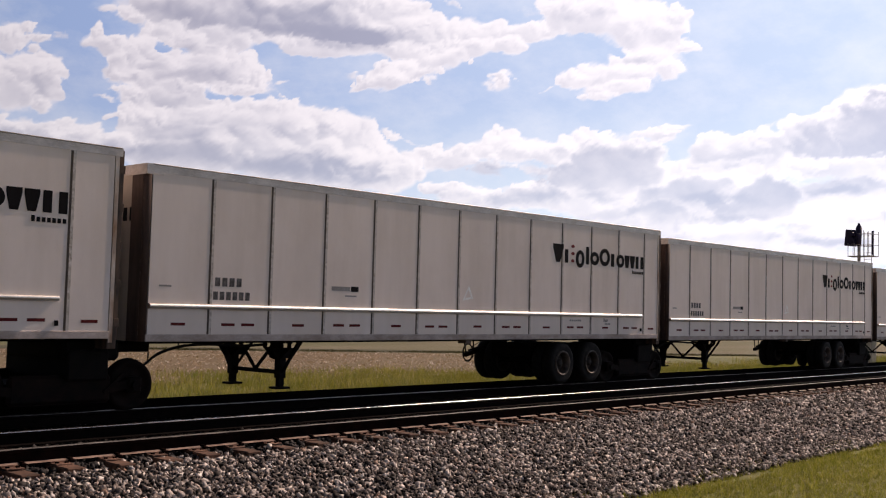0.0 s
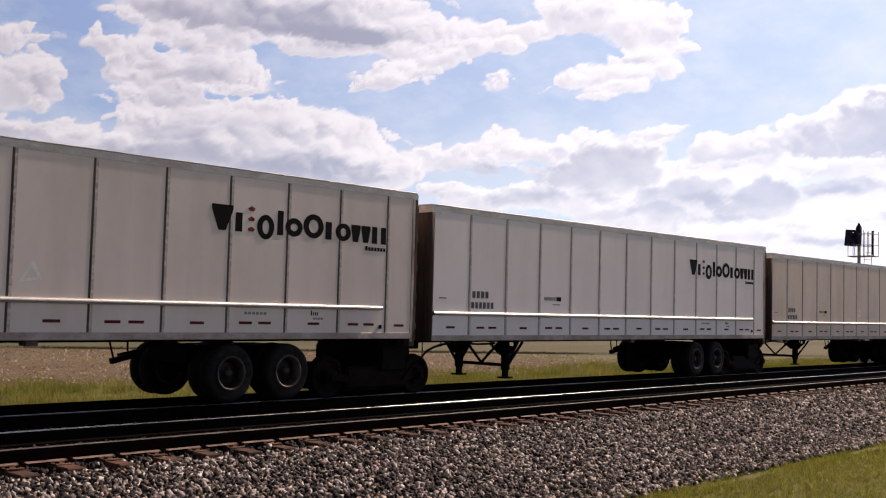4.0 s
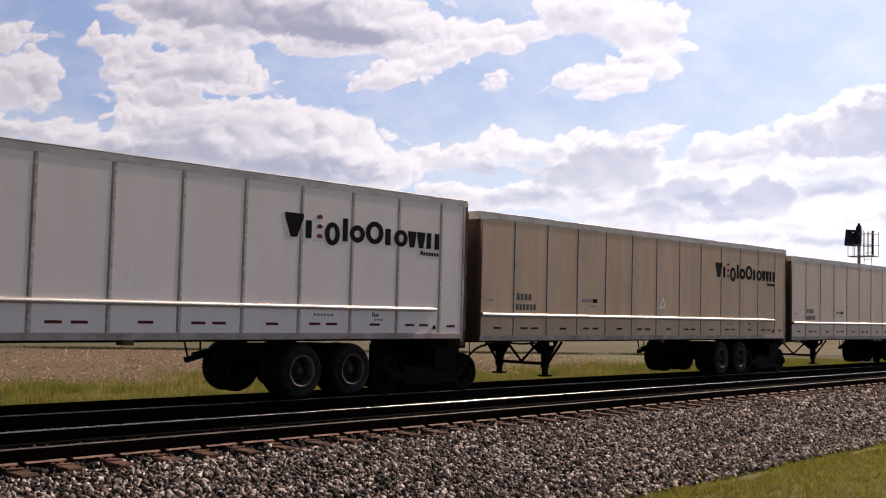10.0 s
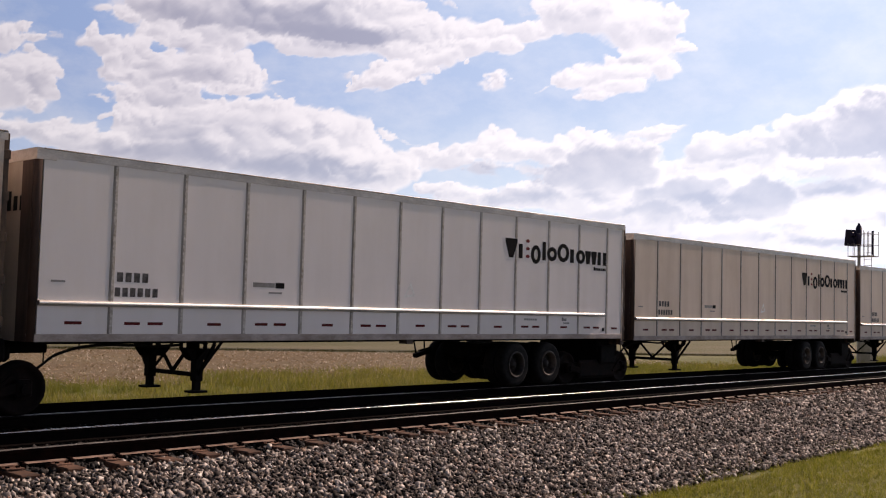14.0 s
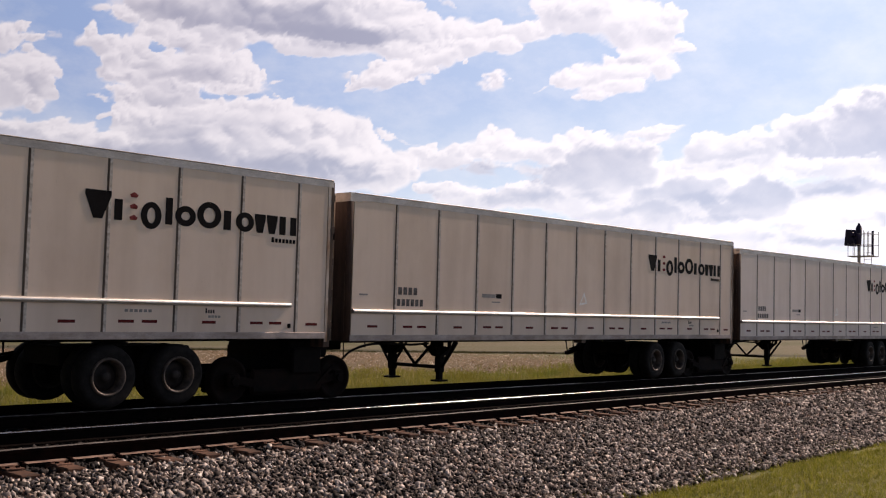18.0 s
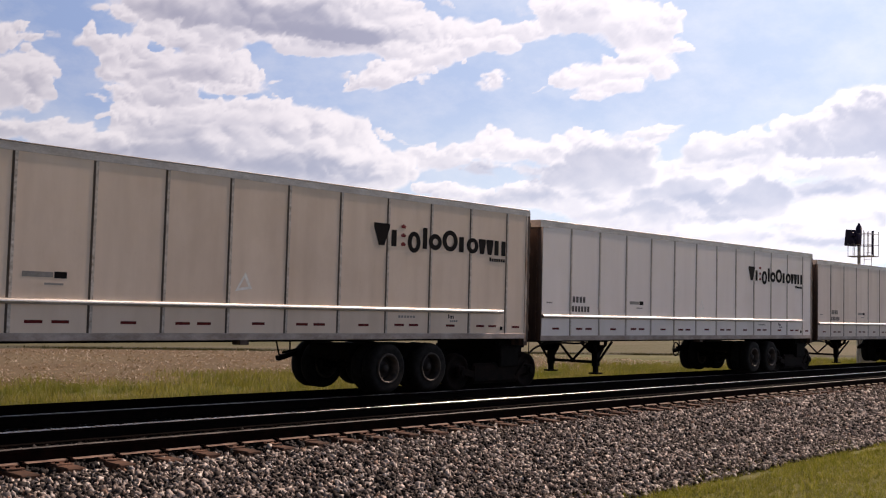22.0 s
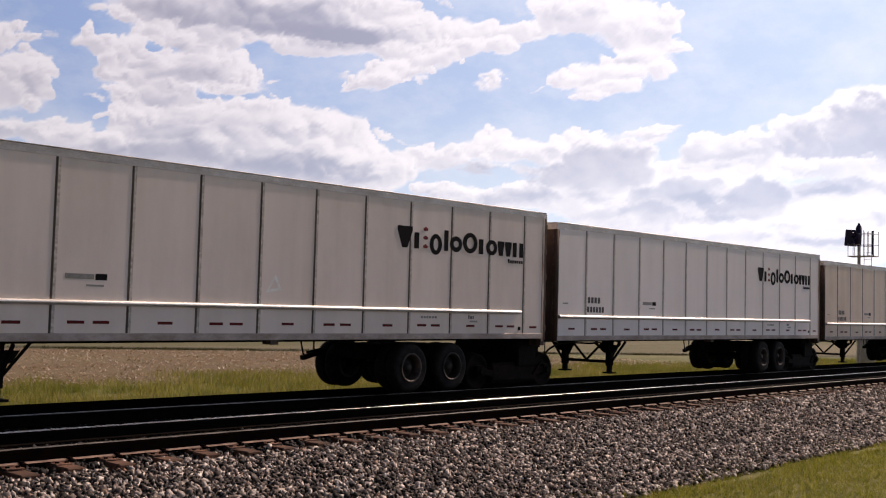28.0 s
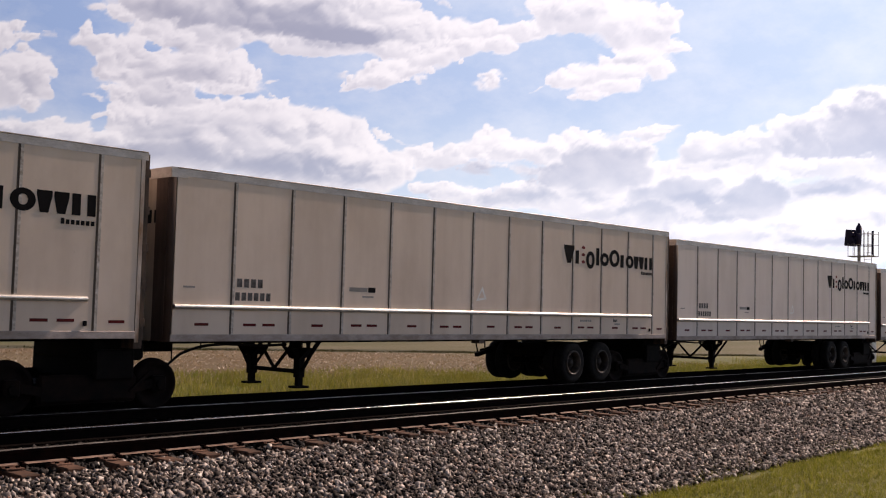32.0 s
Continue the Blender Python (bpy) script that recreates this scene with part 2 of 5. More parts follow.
def turned(profile, sides=28, axis="y"):
    """A ring or disc turned round the y axis from (radius, y) pairs."""
    bm = bmesh.new()
    rings = []
    for r, y in profile:
        rings.append([bm.verts.new((r * math.cos(2 * math.pi * i / sides), y, r * math.sin(2 * math.pi * i / sides))) for i in range(sides)] if r > 1e-6 else [bm.verts.new((0, y, 0))])
    for a, b in zip(rings, rings[1:]):
        for i in range(sides):
            j = (i + 1) % sides
            if len(a) == 1:
                bm.faces.new((a[0], b[i], b[j]))
            elif len(b) == 1:
                bm.faces.new((a[i], b[0], a[j]))
            else:
                bm.faces.new((a[i], b[i], b[j], a[j]))
    bmesh.ops.recalc_face_normals(bm, faces=bm.faces)
    return bm


def smooth(me):
    me.polygons.foreach_set("use_smooth", [True] * len(me.polygons))


def part(name, bm, mat, parent=None, label="", at=None, soft=False):
    me = bpy.data.meshes.new(name)
    bm.to_mesh(me)
    bm.free()
    me.materials.append(mat)
    if soft:
        smooth(me)
    ob = new(name, me)
    ob.parent = parent
    if at is not None:
        ob.location = at
    return tagged(ob, label)


def again(ob, at, parent=None):
    """Another piece on the same mesh."""
    o = new(ob.name.split(".")[0], ob.data)
    o.parent = parent or ob.parent
    o.location = at
    if "label" in ob.keys():
        o["label"] = ob["label"]
    return o


def sheet(name, verts, faces, mat):
    me = bpy.data.meshes.new(name)
    me.from_pydata(verts, [], faces)
    me.materials.append(mat)
    return new(name, me)


# ---- ground ----
def ground_profile(y):
    """Height of the ground across the tracks."""
    pts = ((-4000, 0.0), (-30, -0.1), (0, -0.15), (4.5, -0.52), (TOE_Y, TOE_Z - 0.05), (10.6, BED - 0.11), (11.15, BED - 0.075), (11.45, BED - 0.06), (13.45, BED - 0.06), (14.3, BED - 0.10), (17.3, BED - 0.09), (17.6, BED - 0.09), (19.2, -0.62), (22.0, -0.85), (34, -0.88), (5000, -0.9))
    for (ya, za), (yb, zb) in zip(pts, pts[1:]):
        if y <= yb:
            return za + (zb - za) * (y - ya) / (yb - ya)
    return -0.9


def build_ground():
    ys = [-4000, -800, -150, -30, -8, 0, 2, 4.5, 6, TOE_Y, 8.5, 9.5, 10.6, 11.15, 11.45, 12.4, 13.45, 14.3, 15.8, 17.3, 17.6, 18.4, 19.2, 20.5, 22, 25, 29, 34, 40, 48, 60, 90, 160, 400, 1200, 4000]
    xs = [-4000, -1000, -300, -100, -40, -10] + list(range(0, 130, 5)) + [150, 200, 300, 600, 1500, 4000]
    verts = [(x, y, ground_profile(y)) for y in ys for x in xs]
    n = len(xs)
    faces = [(j * n + i, j * n + i + 1, (j + 1) * n + i + 1, (j + 1) * n + i) for j in range(len(ys) - 1) for i in range(n - 1)]
    m, nt, b = material("ground_soil")
    tc = nt.nodes.new("ShaderNodeTexCoord")
    sep = nt.nodes.new("ShaderNodeSeparateXYZ")
    nt.links.new(tc.outputs["Object"], sep.inputs[0])
    wob = noise_at(nt, 0.35, 4, 0.6)

    def edge(at, width, tilt=0.0):
        a = nt.nodes.new("ShaderNodeMath")
        a.operation = "MULTIPLY_ADD"
        nt.links.new(sep.outputs["X"], a.inputs[0])
        a.inputs[1].default_value = tilt
        nt.links.new(sep.outputs["Y"], a.inputs[2])
        c = nt.nodes.new("ShaderNodeMath")
        c.operation = "MULTIPLY_ADD"
        nt.links.new(wob, c.inputs[0])
        c.inputs[1].default_value = width
        nt.links.new(a.outputs[0], c.inputs[2])
        r = nt.nodes.new("ShaderNodeMapRange")
        r.inputs["From Min"].default_value = at - width * 0.2 + width * 0.5
        r.inputs["From Max"].default_value = at + width * 0.2 + width * 0.5
        nt.links.new(c.outputs[0], r.inputs["Value"])
        return r.outputs["Result"]

    grain = noise_at(nt, 9.0, 5, 0.7)
    big = noise_at(nt, 0.12, 4, 0.6, (0.4, 1, 1))
    grass = mix(nt, grain, (0.09, 0.10, 0.014), (0.22, 0.215, 0.045))
    grass = mix(nt, ramp(nt, [(0.5, 0.0), (0.68, 0.6)], noise_at(nt, 0.9, 4, 0.6)).outputs["Color"], grass, (0.34, 0.28, 0.13))
    # near-black gravel holds the shade between the stones in its colour
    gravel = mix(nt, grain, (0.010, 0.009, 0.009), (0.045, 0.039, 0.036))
    soil = mix(nt, grain, (0.105, 0.070, 0.032), (0.22, 0.148, 0.074))
    soil = mix(nt, ramp(nt, [(0.4, 0.0), (0.62, 0.7)], big).outputs["Color"], soil, (0.19, 0.15, 0.08))
    verge = mix(nt, grain, (0.125, 0.108, 0.05), (0.185, 0.155, 0.08))
    verge = mix(nt, ramp(nt, [(0.42, 0.0), (0.62, 0.8)], noise_at(nt, 0.09, 4, 0.6, (0.25, 1, 1))).outputs["Color"], verge, (0.095, 0.10, 0.028))
    ditch = mix(nt, grain, (0.05, 0.045, 0.018), (0.085, 0.075, 0.028))
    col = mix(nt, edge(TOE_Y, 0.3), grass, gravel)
    col = mix(nt, edge(18.9, 0.5), col, grass)
    col = mix(nt, edge(31.5, 5.0, 0.08), col, soil)
    # the bare field ends short of the signal
    side = nt.nodes.new("ShaderNodeMapRange")
    side.inputs["From Min"].default_value, side.inputs["From Max"].default_value = 47.0, 56.0
    nt.links.new(sep.outputs["X"], side.inputs["Value"])
    meadow = mix(nt, grain, (0.13, 0.135, 0.038), (0.24, 0.225, 0.09))
    meadow = mix(nt, ramp(nt, [(0.45, 0.0), (0.6, 0.8)], noise_at(nt, 0.16, 4, 0.6, (0.25, 1, 1))).outputs["Color"], meadow, (0.10, 0.12, 0.025))
    col = mix(nt, side.outputs["Result"], col, meadow)
    col = mix(nt, edge(18.9, 0.5), mix(nt, edge(TOE_Y, 0.3), grass, gravel), col)
    col = mix(nt, edge(66.4, 1.2, 0.46), col, ditch)
    col = mix(nt, edge(71.0, 1.5, 0.46), col, verge)
    nt.links.new(col, b.inputs["Base Color"])
    b.inputs["Roughness"].default_value = 0.95
    bump(nt, b, grain, 0.8, 0.05)
    tagged(sheet("ground", verts, faces, m), "flat grass and stubble farmland with a gravel track bed", "ground", kind="structure")


build_ground()


# ---- loose stuff: stones, grass, stubble ----
def lump():
    """Corners and faces of a small angular stone: a skewed block."""
    v = np.array([(x, y, z) for x in (-0.8, 0.8) for y in (-0.75, 0.75) for z in (-0.7, 0.7)]) * np.array([(1, 0.7, 1), (0.6, 1, 0.8), (1, 1, 0.9), (0.8, 0.8, 0.6), (0.9, 1, 1), (0.7, 0.6, 1), (1, 0.8, 0.7), (0.9, 1, 0.9)])
    f = np.array([(0, 1, 3), (0, 3, 2), (4, 6, 7), (4, 7, 5), (0, 4, 5), (0, 5, 1), (2, 3, 7), (2, 7, 6), (0, 2, 6), (0, 6, 4), (1, 5, 7), (1, 7, 3)])
    return v, f


def scatter(name, v, f, place, size, turn, mat, squash=(0.6, 1.25), rough=0.0, seed=1):
    """One joined mesh of many pieces: place (n,3), size (n,), turned at random."""
    rng = np.random.default_rng(seed)
    n = len(place)
    q = rng.normal(size=(n, 4)) if turn else np.stack([np.cos(h := rng.uniform(0, np.pi, n)), 0 * h, 0 * h, np.sin(h)], 1)
    q /= np.linalg.norm(q, axis=1)[:, None]
    w, x, y, z = q.T
    rot = np.stack([1 - 2 * (y * y + z * z), 2 * (x * y - z * w), 2 * (x * z + y * w), 2 * (x * y + z * w), 1 - 2 * (x * x + z * z), 2 * (y * z - x * w), 2 * (x * z - y * w), 2 * (y * z + x * w), 1 - 2 * (x * x + y * y)], 1).reshape(n, 3, 3)
    base = v[None] * rng.uniform(squash[0], squash[1], (n, 1, 3))
    if rough:
        base = base + rng.normal(0, rough, base.shape)
    pts = np.einsum("nij,nkj->nki", rot, base) * size[:, None, None] + place[:, None, :]
    faces = (f[None] + (np.arange(n) * len(v))[:, None, None]).reshape(-1, f.shape[1])
    me = bpy.data.meshes.new(name)
    k = f.shape[1]
    me.vertices.add(n * len(v))
    me.vertices.foreach_set("co", pts.astype(np.float32).ravel())
    me.loops.add(faces.size)
    me.loops.foreach_set("vertex_index", faces.astype(np.int32).ravel())
    me.polygons.add(len(faces))
    me.polygons.foreach_set("loop_start", np.arange(0, faces.size, k, dtype=np.int32))
    me.update(calc_edges=True)
    me.materials.append(mat)
    return new(name, me)


def heights(ys):
    return np.array([ground_profile(y) for y in ys])


def build_ballast():
    v, f = lump()

    def spread(name, mat, strips, low, high, seed, label):
        rng = np.random.default_rng(seed)
        place = []
        for x0, x1, y0, y1, n in strips:
            x, y = rng.uniform(x0, x1, n), rng.uniform(y0, y1, n)
            place.append(np.stack([x, y, heights(y) + 0.025 + rng.uniform(-0.03, 0.05, n)], 1))
        place = np.concatenate(place)
        size = rng.uniform(low, high, len(place)) * (1 + 0.3 * (place[:, 0] > 24))
        tagged(scatter(name, v, f, place, size, True, mat, (0.45, 1.35), 0.15, seed + 1), label, "ballast", kind="stuff")

    # dense where the camera is near, thinning out along the track
    spread("ballast", STONE, ((3, 14, TOE_Y - 0.1, 10.95, 36000), (14, 24, TOE_Y - 0.1, 10.95, 30000), (24, 40, TOE_Y - 0.1, 10.95, 26000), (40, 75, TOE_Y - 0.1, 10.95, 16000), (3, 40, 10.9, 11.3, 2500), (5, 85, 17.6, 19.3, 9000)), 0.018, 0.044, 3, "grey and brown crushed stone along the shoulders of the tracks")
    spread("oily_ballast", STONE_SHADED, ((4, 30, 11.2, 13.5, 18000), (30, 75, 11.2, 13.5, 8000), (5, 40, 13.3, 17.7, 9000), (40, 85, 13.3, 17.7, 6000)), 0.02, 0.045, 13, "crushed stone between the rails, painted black as shade")


def tuft(n, spread, lean, width, seed):
    """A tuft of thin bent blades, one unit tall."""
    rng = np.random.default_rng(seed)
    v, f = [], []
    for _ in range(n):
        a, h, d = rng.uniform(0, 6.283), rng.uniform(0.45, 1.0), rng.uniform(0, 6.283)
        r = spread * rng.uniform(0, 1)
        p = np.array([r * math.cos(a), r * math.sin(a), 0])
        side = np.array([math.cos(d), math.sin(d), 0]) * width
        way = np.array([-math.sin(d), math.cos(d), 0]) * lean * rng.uniform(0.2, 1)
        i = len(v)
        v += [p - side, p + side, p + side * 0.7 + way * 0.35 + (0, 0, h * 0.55), p - side * 0.7 + way * 0.35 + (0, 0, h * 0.55), p + way + (0, 0, h)]
        f += [(i, i + 1, i + 2), (i, i + 2, i + 3), (i + 3, i + 2, i + 4)]
    return np.array(v), np.array(f)


def build_grass():
    rng = np.random.default_rng(5)
    v, f = tuft(8, 0.6, 0.7, 0.038, 6)
    n = 40000
    x, y = rng.uniform(9, 50, n), TOE_Y + 0.15 - 3.6 * rng.uniform(0, 1, n) ** 1.3
    y = y + 0.25 * np.sin(x * 1.3) * (y > TOE_Y - 0.4)
    keep = x > 1.45 * y
    place = np.stack([x, y, heights(y) - 0.01], 1)[keep]
    ob = scatter("near_grass", v, f, place, rng.uniform(0.04, 0.12, len(place)), False, GRASS_NEAR, (0.7, 1.3), 0, 7)
    tagged(ob, "short yellow-green grass at the foot of the ballast", "grass", kind="stuff")
    v, f = tuft(10, 0.9, 0.8, 0.026, 16)
    n = 30000
    x, y = rng.uniform(6, 110, n), 18.9 + 14.5 * rng.uniform(0, 1, n) ** 1.2
    keep = (x > 0.42 * y) & (x < 3.3 * y)
    x, y = x[keep], y[keep]
    # the grass thins out into the field along a ragged edge
    keep = y < 30.5 + 2.2 * np.sin(0.31 * x) + 1.5 * np.sin(0.83 * x + 1.3) + rng.normal(0, 1.3, len(x))
    x, y = x[keep], y[keep]
    y = y - 0.08 * (x - 20) * (y > 26)
    place = np.stack([x, y, heights(y) - 0.02], 1)
    size = rng.uniform(0.15, 0.38, len(place)) * (0.75 + 0.5 * np.sin(x * 0.5 + y * 0.7) ** 2)
    ob = scatter("far_grass", v, f, place, size, False, GRASS_FAR, (0.7, 1.3), 0, 8)
    tagged(ob, "tall rough grass with seed heads along the field edge", "grass", kind="stuff")


def build_stubble():
    rng = np.random.default_rng(9)
    v, f = tuft(4, 1.6, 1.3, 0.13, 12)
    v = v * np.array((1, 1, 0.5))
    n = 17000
    x, y = rng.uniform(10, 56, n), 29 + 30 * rng.uniform(0, 1, n) ** 1.4
    y = y - 0.08 * (x - 20)
    keep = (x > 0.4 * y) & (x < 3.3 * y) & (y + 0.46 * x < 66)
    place = np.stack([x, y, heights(y) - 0.01], 1)[keep]
    ob = scatter("field_stubble", v, f, place, 0.05 + 0.17 * rng.uniform(0, 1, len(place)) ** 2.5, False, STUBBLE, (0.6, 1.4), 0.02, 10)
    tagged(ob, "pale crop stubble on the bare brown field", "stubble", kind="stuff")
    # a weedy ditch closes the field
    v, f = tuft(6, 0.7, 0.6, 0.10, 14)
    n = 9000
    x = rng.uniform(8, 74, n)
    y = 67.6 - 0.46 * x + rng.normal(0, 0.5, n)
    keep = np.sin(x * 0.9) + np.sin(x * 0.37 + 1) + rng.uniform(-1.2, 1.2, n) > -0.7
    place = np.stack([x, y, heights(y) - 0.02], 1)[keep]
    ob = scatter("ditch_weeds", v, f, place, rng.uniform(0.06, 0.17, len(place)), False, WEEDS, (0.7, 1.3), 0, 15)
    tagged(ob, "dark green weeds along a shallow ditch", "weeds", kind="stuff")


build_ballast()
build_grass()
build_stubble()


# ---- tracks ----
def rail_section(y, z, x0, x1, parent, top, word, outer):
    """A rail: foot and web in one mesh, the worn head on top."""
    bm = bmesh.new()
    out = ((-0.076, -0.186), (-0.076, -0.172), (-0.012, -0.155), (-0.010, -0.055), (-0.036, -0.045), (-0.037, -0.010), (0.037, -0.010), (0.036, -0.045), (0.010, -0.055), (0.012, -0.155), (0.076, -0.172), (0.076, -0.186))
    a = [bm.verts.new((x0, y + p, z + q)) for p, q in out]
    b = [bm.verts.new((x1, y + p, z + q)) for p, q in out]
    for i in range(len(out)):
        j = (i + 1) % len(out)
        bm.faces.new((a[i], b[i], b[j], a[j]))
    bm.faces.new(a), bm.faces.new(b[::-1])
    bmesh.ops.recalc_face_normals(bm, faces=bm.faces)
    rail = part("rail", bm, RAIL_SIDE if outer else STEEL_SHADED, parent, "rusty steel rail" if outer else "steel rail painted black as shade")
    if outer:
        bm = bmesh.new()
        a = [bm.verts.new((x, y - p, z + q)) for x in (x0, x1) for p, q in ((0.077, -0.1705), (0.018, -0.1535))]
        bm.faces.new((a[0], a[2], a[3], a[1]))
        part("rail_foot", bm, FOOT_LIT, rail, "upper side of the foot, painted sunlit brown")
    bm = bmesh.new()
    out = ((-0.0365, -0.0125), (-0.034, -0.006), (-0.024, -0.0015), (0.0, 0.0), (0.024, -0.0015), (0.034, -0.006), (0.0365, -0.0125))
    a = [bm.verts.new((x0, y + p, z + q)) for p, q in out]
    b = [bm.verts.new((x1, y + p, z + q)) for p, q in out]
    for i in range(len(out) - 1):
        bm.faces.new((a[i], b[i], b[i + 1], a[i + 1]))
    bm.faces.new((a[-1], b[-1], b[0], a[0]))
    bmesh.ops.recalc_face_normals(bm, faces=bm.faces)
    part("running_surface", bm, top, rail, word, soft=True)


def build_track(name, centre, z, x0, x1, shift, label):
    track = tagged(new(name), label, "railway track", "railway tracks", "structure")
    for side in (-1, 1):
        rail_section(centre + side * HALF_GAUGE, z, -60, 420, track, RAIL_DULL if centre < 13 and side < 0 else RAIL_HEAD if centre < 13 else RAIL_WORN if side < 0 else RAIL_SIDE, "dull worn running surface" if (centre < 13) == (side < 0) else "polished running surface", centre < 13 and side < 0)
    bm = box(-0.112, 0.112, -1.3, 1.3, -0.17, 0.0, 0.012)
    low = z - 0.2
    tie = part("tie", bm, TIE_WOOD, track, at=(x0 + shift, centre, low))

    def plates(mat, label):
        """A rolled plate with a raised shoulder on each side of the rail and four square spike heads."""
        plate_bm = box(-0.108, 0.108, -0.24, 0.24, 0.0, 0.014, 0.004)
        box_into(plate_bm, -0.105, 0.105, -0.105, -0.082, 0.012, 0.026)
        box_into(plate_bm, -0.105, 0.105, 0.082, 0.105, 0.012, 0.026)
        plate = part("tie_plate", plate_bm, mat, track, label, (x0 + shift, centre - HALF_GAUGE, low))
        spike_bm = bmesh.new()
        for sx, sy in ((-0.055, -0.15), (0.055, -0.165), (0.055, 0.15), (-0.055, 0.165)):
            box_into(spike_bm, sx - 0.018, sx + 0.018, sy - 0.018, sy + 0.018, 0.012, 0.03)
        return plate, part("spikes", spike_bm, RAIL_SIDE, track, "black spike heads", (x0 + shift, centre - HALF_GAUGE, low))

    near_side = plates(PLATE_RUST if centre < 13 else STEEL_SHADED, "rust-brown tie plate" if centre < 13 else "tie plate painted black as shade")
    far_side = plates(STEEL_SHADED, "tie plate painted black as shade")
    for o in far_side:
        o.location.y = centre + HALF_GAUGE
    anchor_bm = bmesh.new()
    for sx in (0.15,):
        box_into(anchor_bm, sx - 0.022, sx + 0.022, -0.10, 0.10, -0.03, 0.06, 0.006)
        box_into(anchor_bm, sx - 0.03, sx + 0.03, -0.13, -0.085, -0.03, 0.045, 0.006)
    anchor = part("rail_anchor", anchor_bm, RAIL_SIDE, track, "black rail anchor", (x0 + shift, centre - HALF_GAUGE, low))
    n = int((x1 - x0) / TIE)
    for i in range(1, n):
        x = x0 + shift + i * TIE + 0.02 * math.sin(i * 1.7)
        again(tie, (x, centre + 0.05 * math.sin(i * 2.3), low - 0.006 * (i % 3)))
        for o in near_side + far_side:
            again(o, (x, o.location.y, low))
        if centre < 13:
            again(anchor, (x, centre - HALF_GAUGE, low))


# ---- trailer ----
LEN = 16.25
TOP_REAR, TOP_FRONT, FLOOR = 4.15, 4.03, 1.165
NEAR = -1.30
SEAMS = [0.82 + 1.284 * i for i in range(12)]      # distance of each panel joint from the rear end


def top_at(x):
    return TOP_REAR + (TOP_FRONT - TOP_REAR) * (-x / LEN)


def slab(x0, x1, y0, y1, z0, drop=0.0, top=None):
    """An upright slab whose top follows the roofline, drop below it."""
    bm = bmesh.new()
    vs = []
    for x in (x0, x1):
        zt = (top_at(x) if top is None else top) - drop
        vs.append([bm.verts.new(p) for p in ((x, y0, z0), (x, y1, z0), (x, y1, zt), (x, y0, zt))])
    a, b = vs
    bm.faces.new(a), bm.faces.new(b[::-1])
    for i in range(4):
        j = (i + 1) % 4
        bm.faces.new((a[i], b[i], b[j], a[j]))
    bmesh.ops.recalc_face_normals(bm, faces=bm.faces)
    return bm


def logo_marks(trailer):
    """The fleet emblem as plain shapes: wedges, rings and bars in its rhythm of heights, with three small red lozenges."""
    y = NEAR - 0.0066

    def plate(outline, mat=INK_BLACK, hole=None):
        bm = bmesh.new()
        out = [[bm.verts.new((x, y + d, z)) for x, z in outline] for d in (-0.001, 0.006)]
        n = len(outline)
        if hole:
            inn = [bm.verts.new((x, y - 0.001, z)) for x, z in hole]
            for i in range(n):
                bm.faces.new((out[0][i], out[0][(i + 1) % n], inn[(i + 1) % n], inn[i]))
        else:
            bm.faces.new(out[0])
        for i in range(n):
            bm.faces.new((out[0][i], out[1][i], out[1][(i + 1) % n], out[0][(i + 1) % n]))
        bmesh.ops.recalc_face_normals(bm, faces=bm.faces)
        part("emblem_mark", bm, mat, trailer)

    def oval(cx, cz, rx, rz, n=24):
        return [(cx + rx * math.cos(6.2832 * i / n), cz + rz * math.sin(6.2832 * i / n)) for i in range(n)]

    def ring(cx, cz, rx, rz, wide, high):
        plate(oval(cx, cz, rx, rz), INK_BLACK, oval(cx, cz, rx - wide, rz - high))

    def bar(x0, x1, z0, z1):
        plate(((x0, z0), (x1, z0), (x1, z1), (x0, z1)))

    def wedge(x0, x1, z0, z1, foot):
        """A blunt wedge, wide at the top."""
        m = (x0 + x1) / 2
        plate(((m - foot, z0), (m + foot, z0), (x1, z1 - 0.08), (x1, z1), (x0, z1), (x0, z1 - 0.08)))

    z, xh, cap = 3.035, 0.33, 0.44
    wedge(-5.08, -4.64, z, z + cap, 0.075)
    bar(-4.58, -4.44, z, z + xh)
    for i in range(3):
        c, b = -4.24, z + 0.02 + 0.18 * i
        plate(((c - 0.05, b), (c + 0.05, b), (c + 0.075, b + 0.045), (c, b + 0.085), (c - 0.075, b + 0.045)), INK_RED)
    ring(-3.92, z + xh / 2 - 0.045, 0.19, xh / 2 + 0.055, 0.115, 0.095)
    bar(-3.655, -3.525, z, z + cap)
    ring(-3.27, z + xh / 2, 0.20, xh / 2 + 0.005, 0.115, 0.10)
    ring(-2.80, z + cap / 2, 0.245, cap / 2 + 0.005, 0.125, 0.10)
    bar(-2.50, -2.35, z, z + xh)
    ring(-2.05, z + xh / 2, 0.195, xh / 2 + 0.005, 0.12, 0.09)
    wedge(-1.84, -1.60, z, z + xh, 0.065)
    wedge(-1.57, -1.33, z, z + xh, 0.065)
    bar(-1.28, -1.14, z, z + xh)
    bar(-1.03, -0.89, z, z + xh)
    for i in range(7):
        bar(-1.45 + 0.082 * i, -1.395 + 0.082 * i, z - 0.145, z - 0.075 + 0.02 * (i == 0))


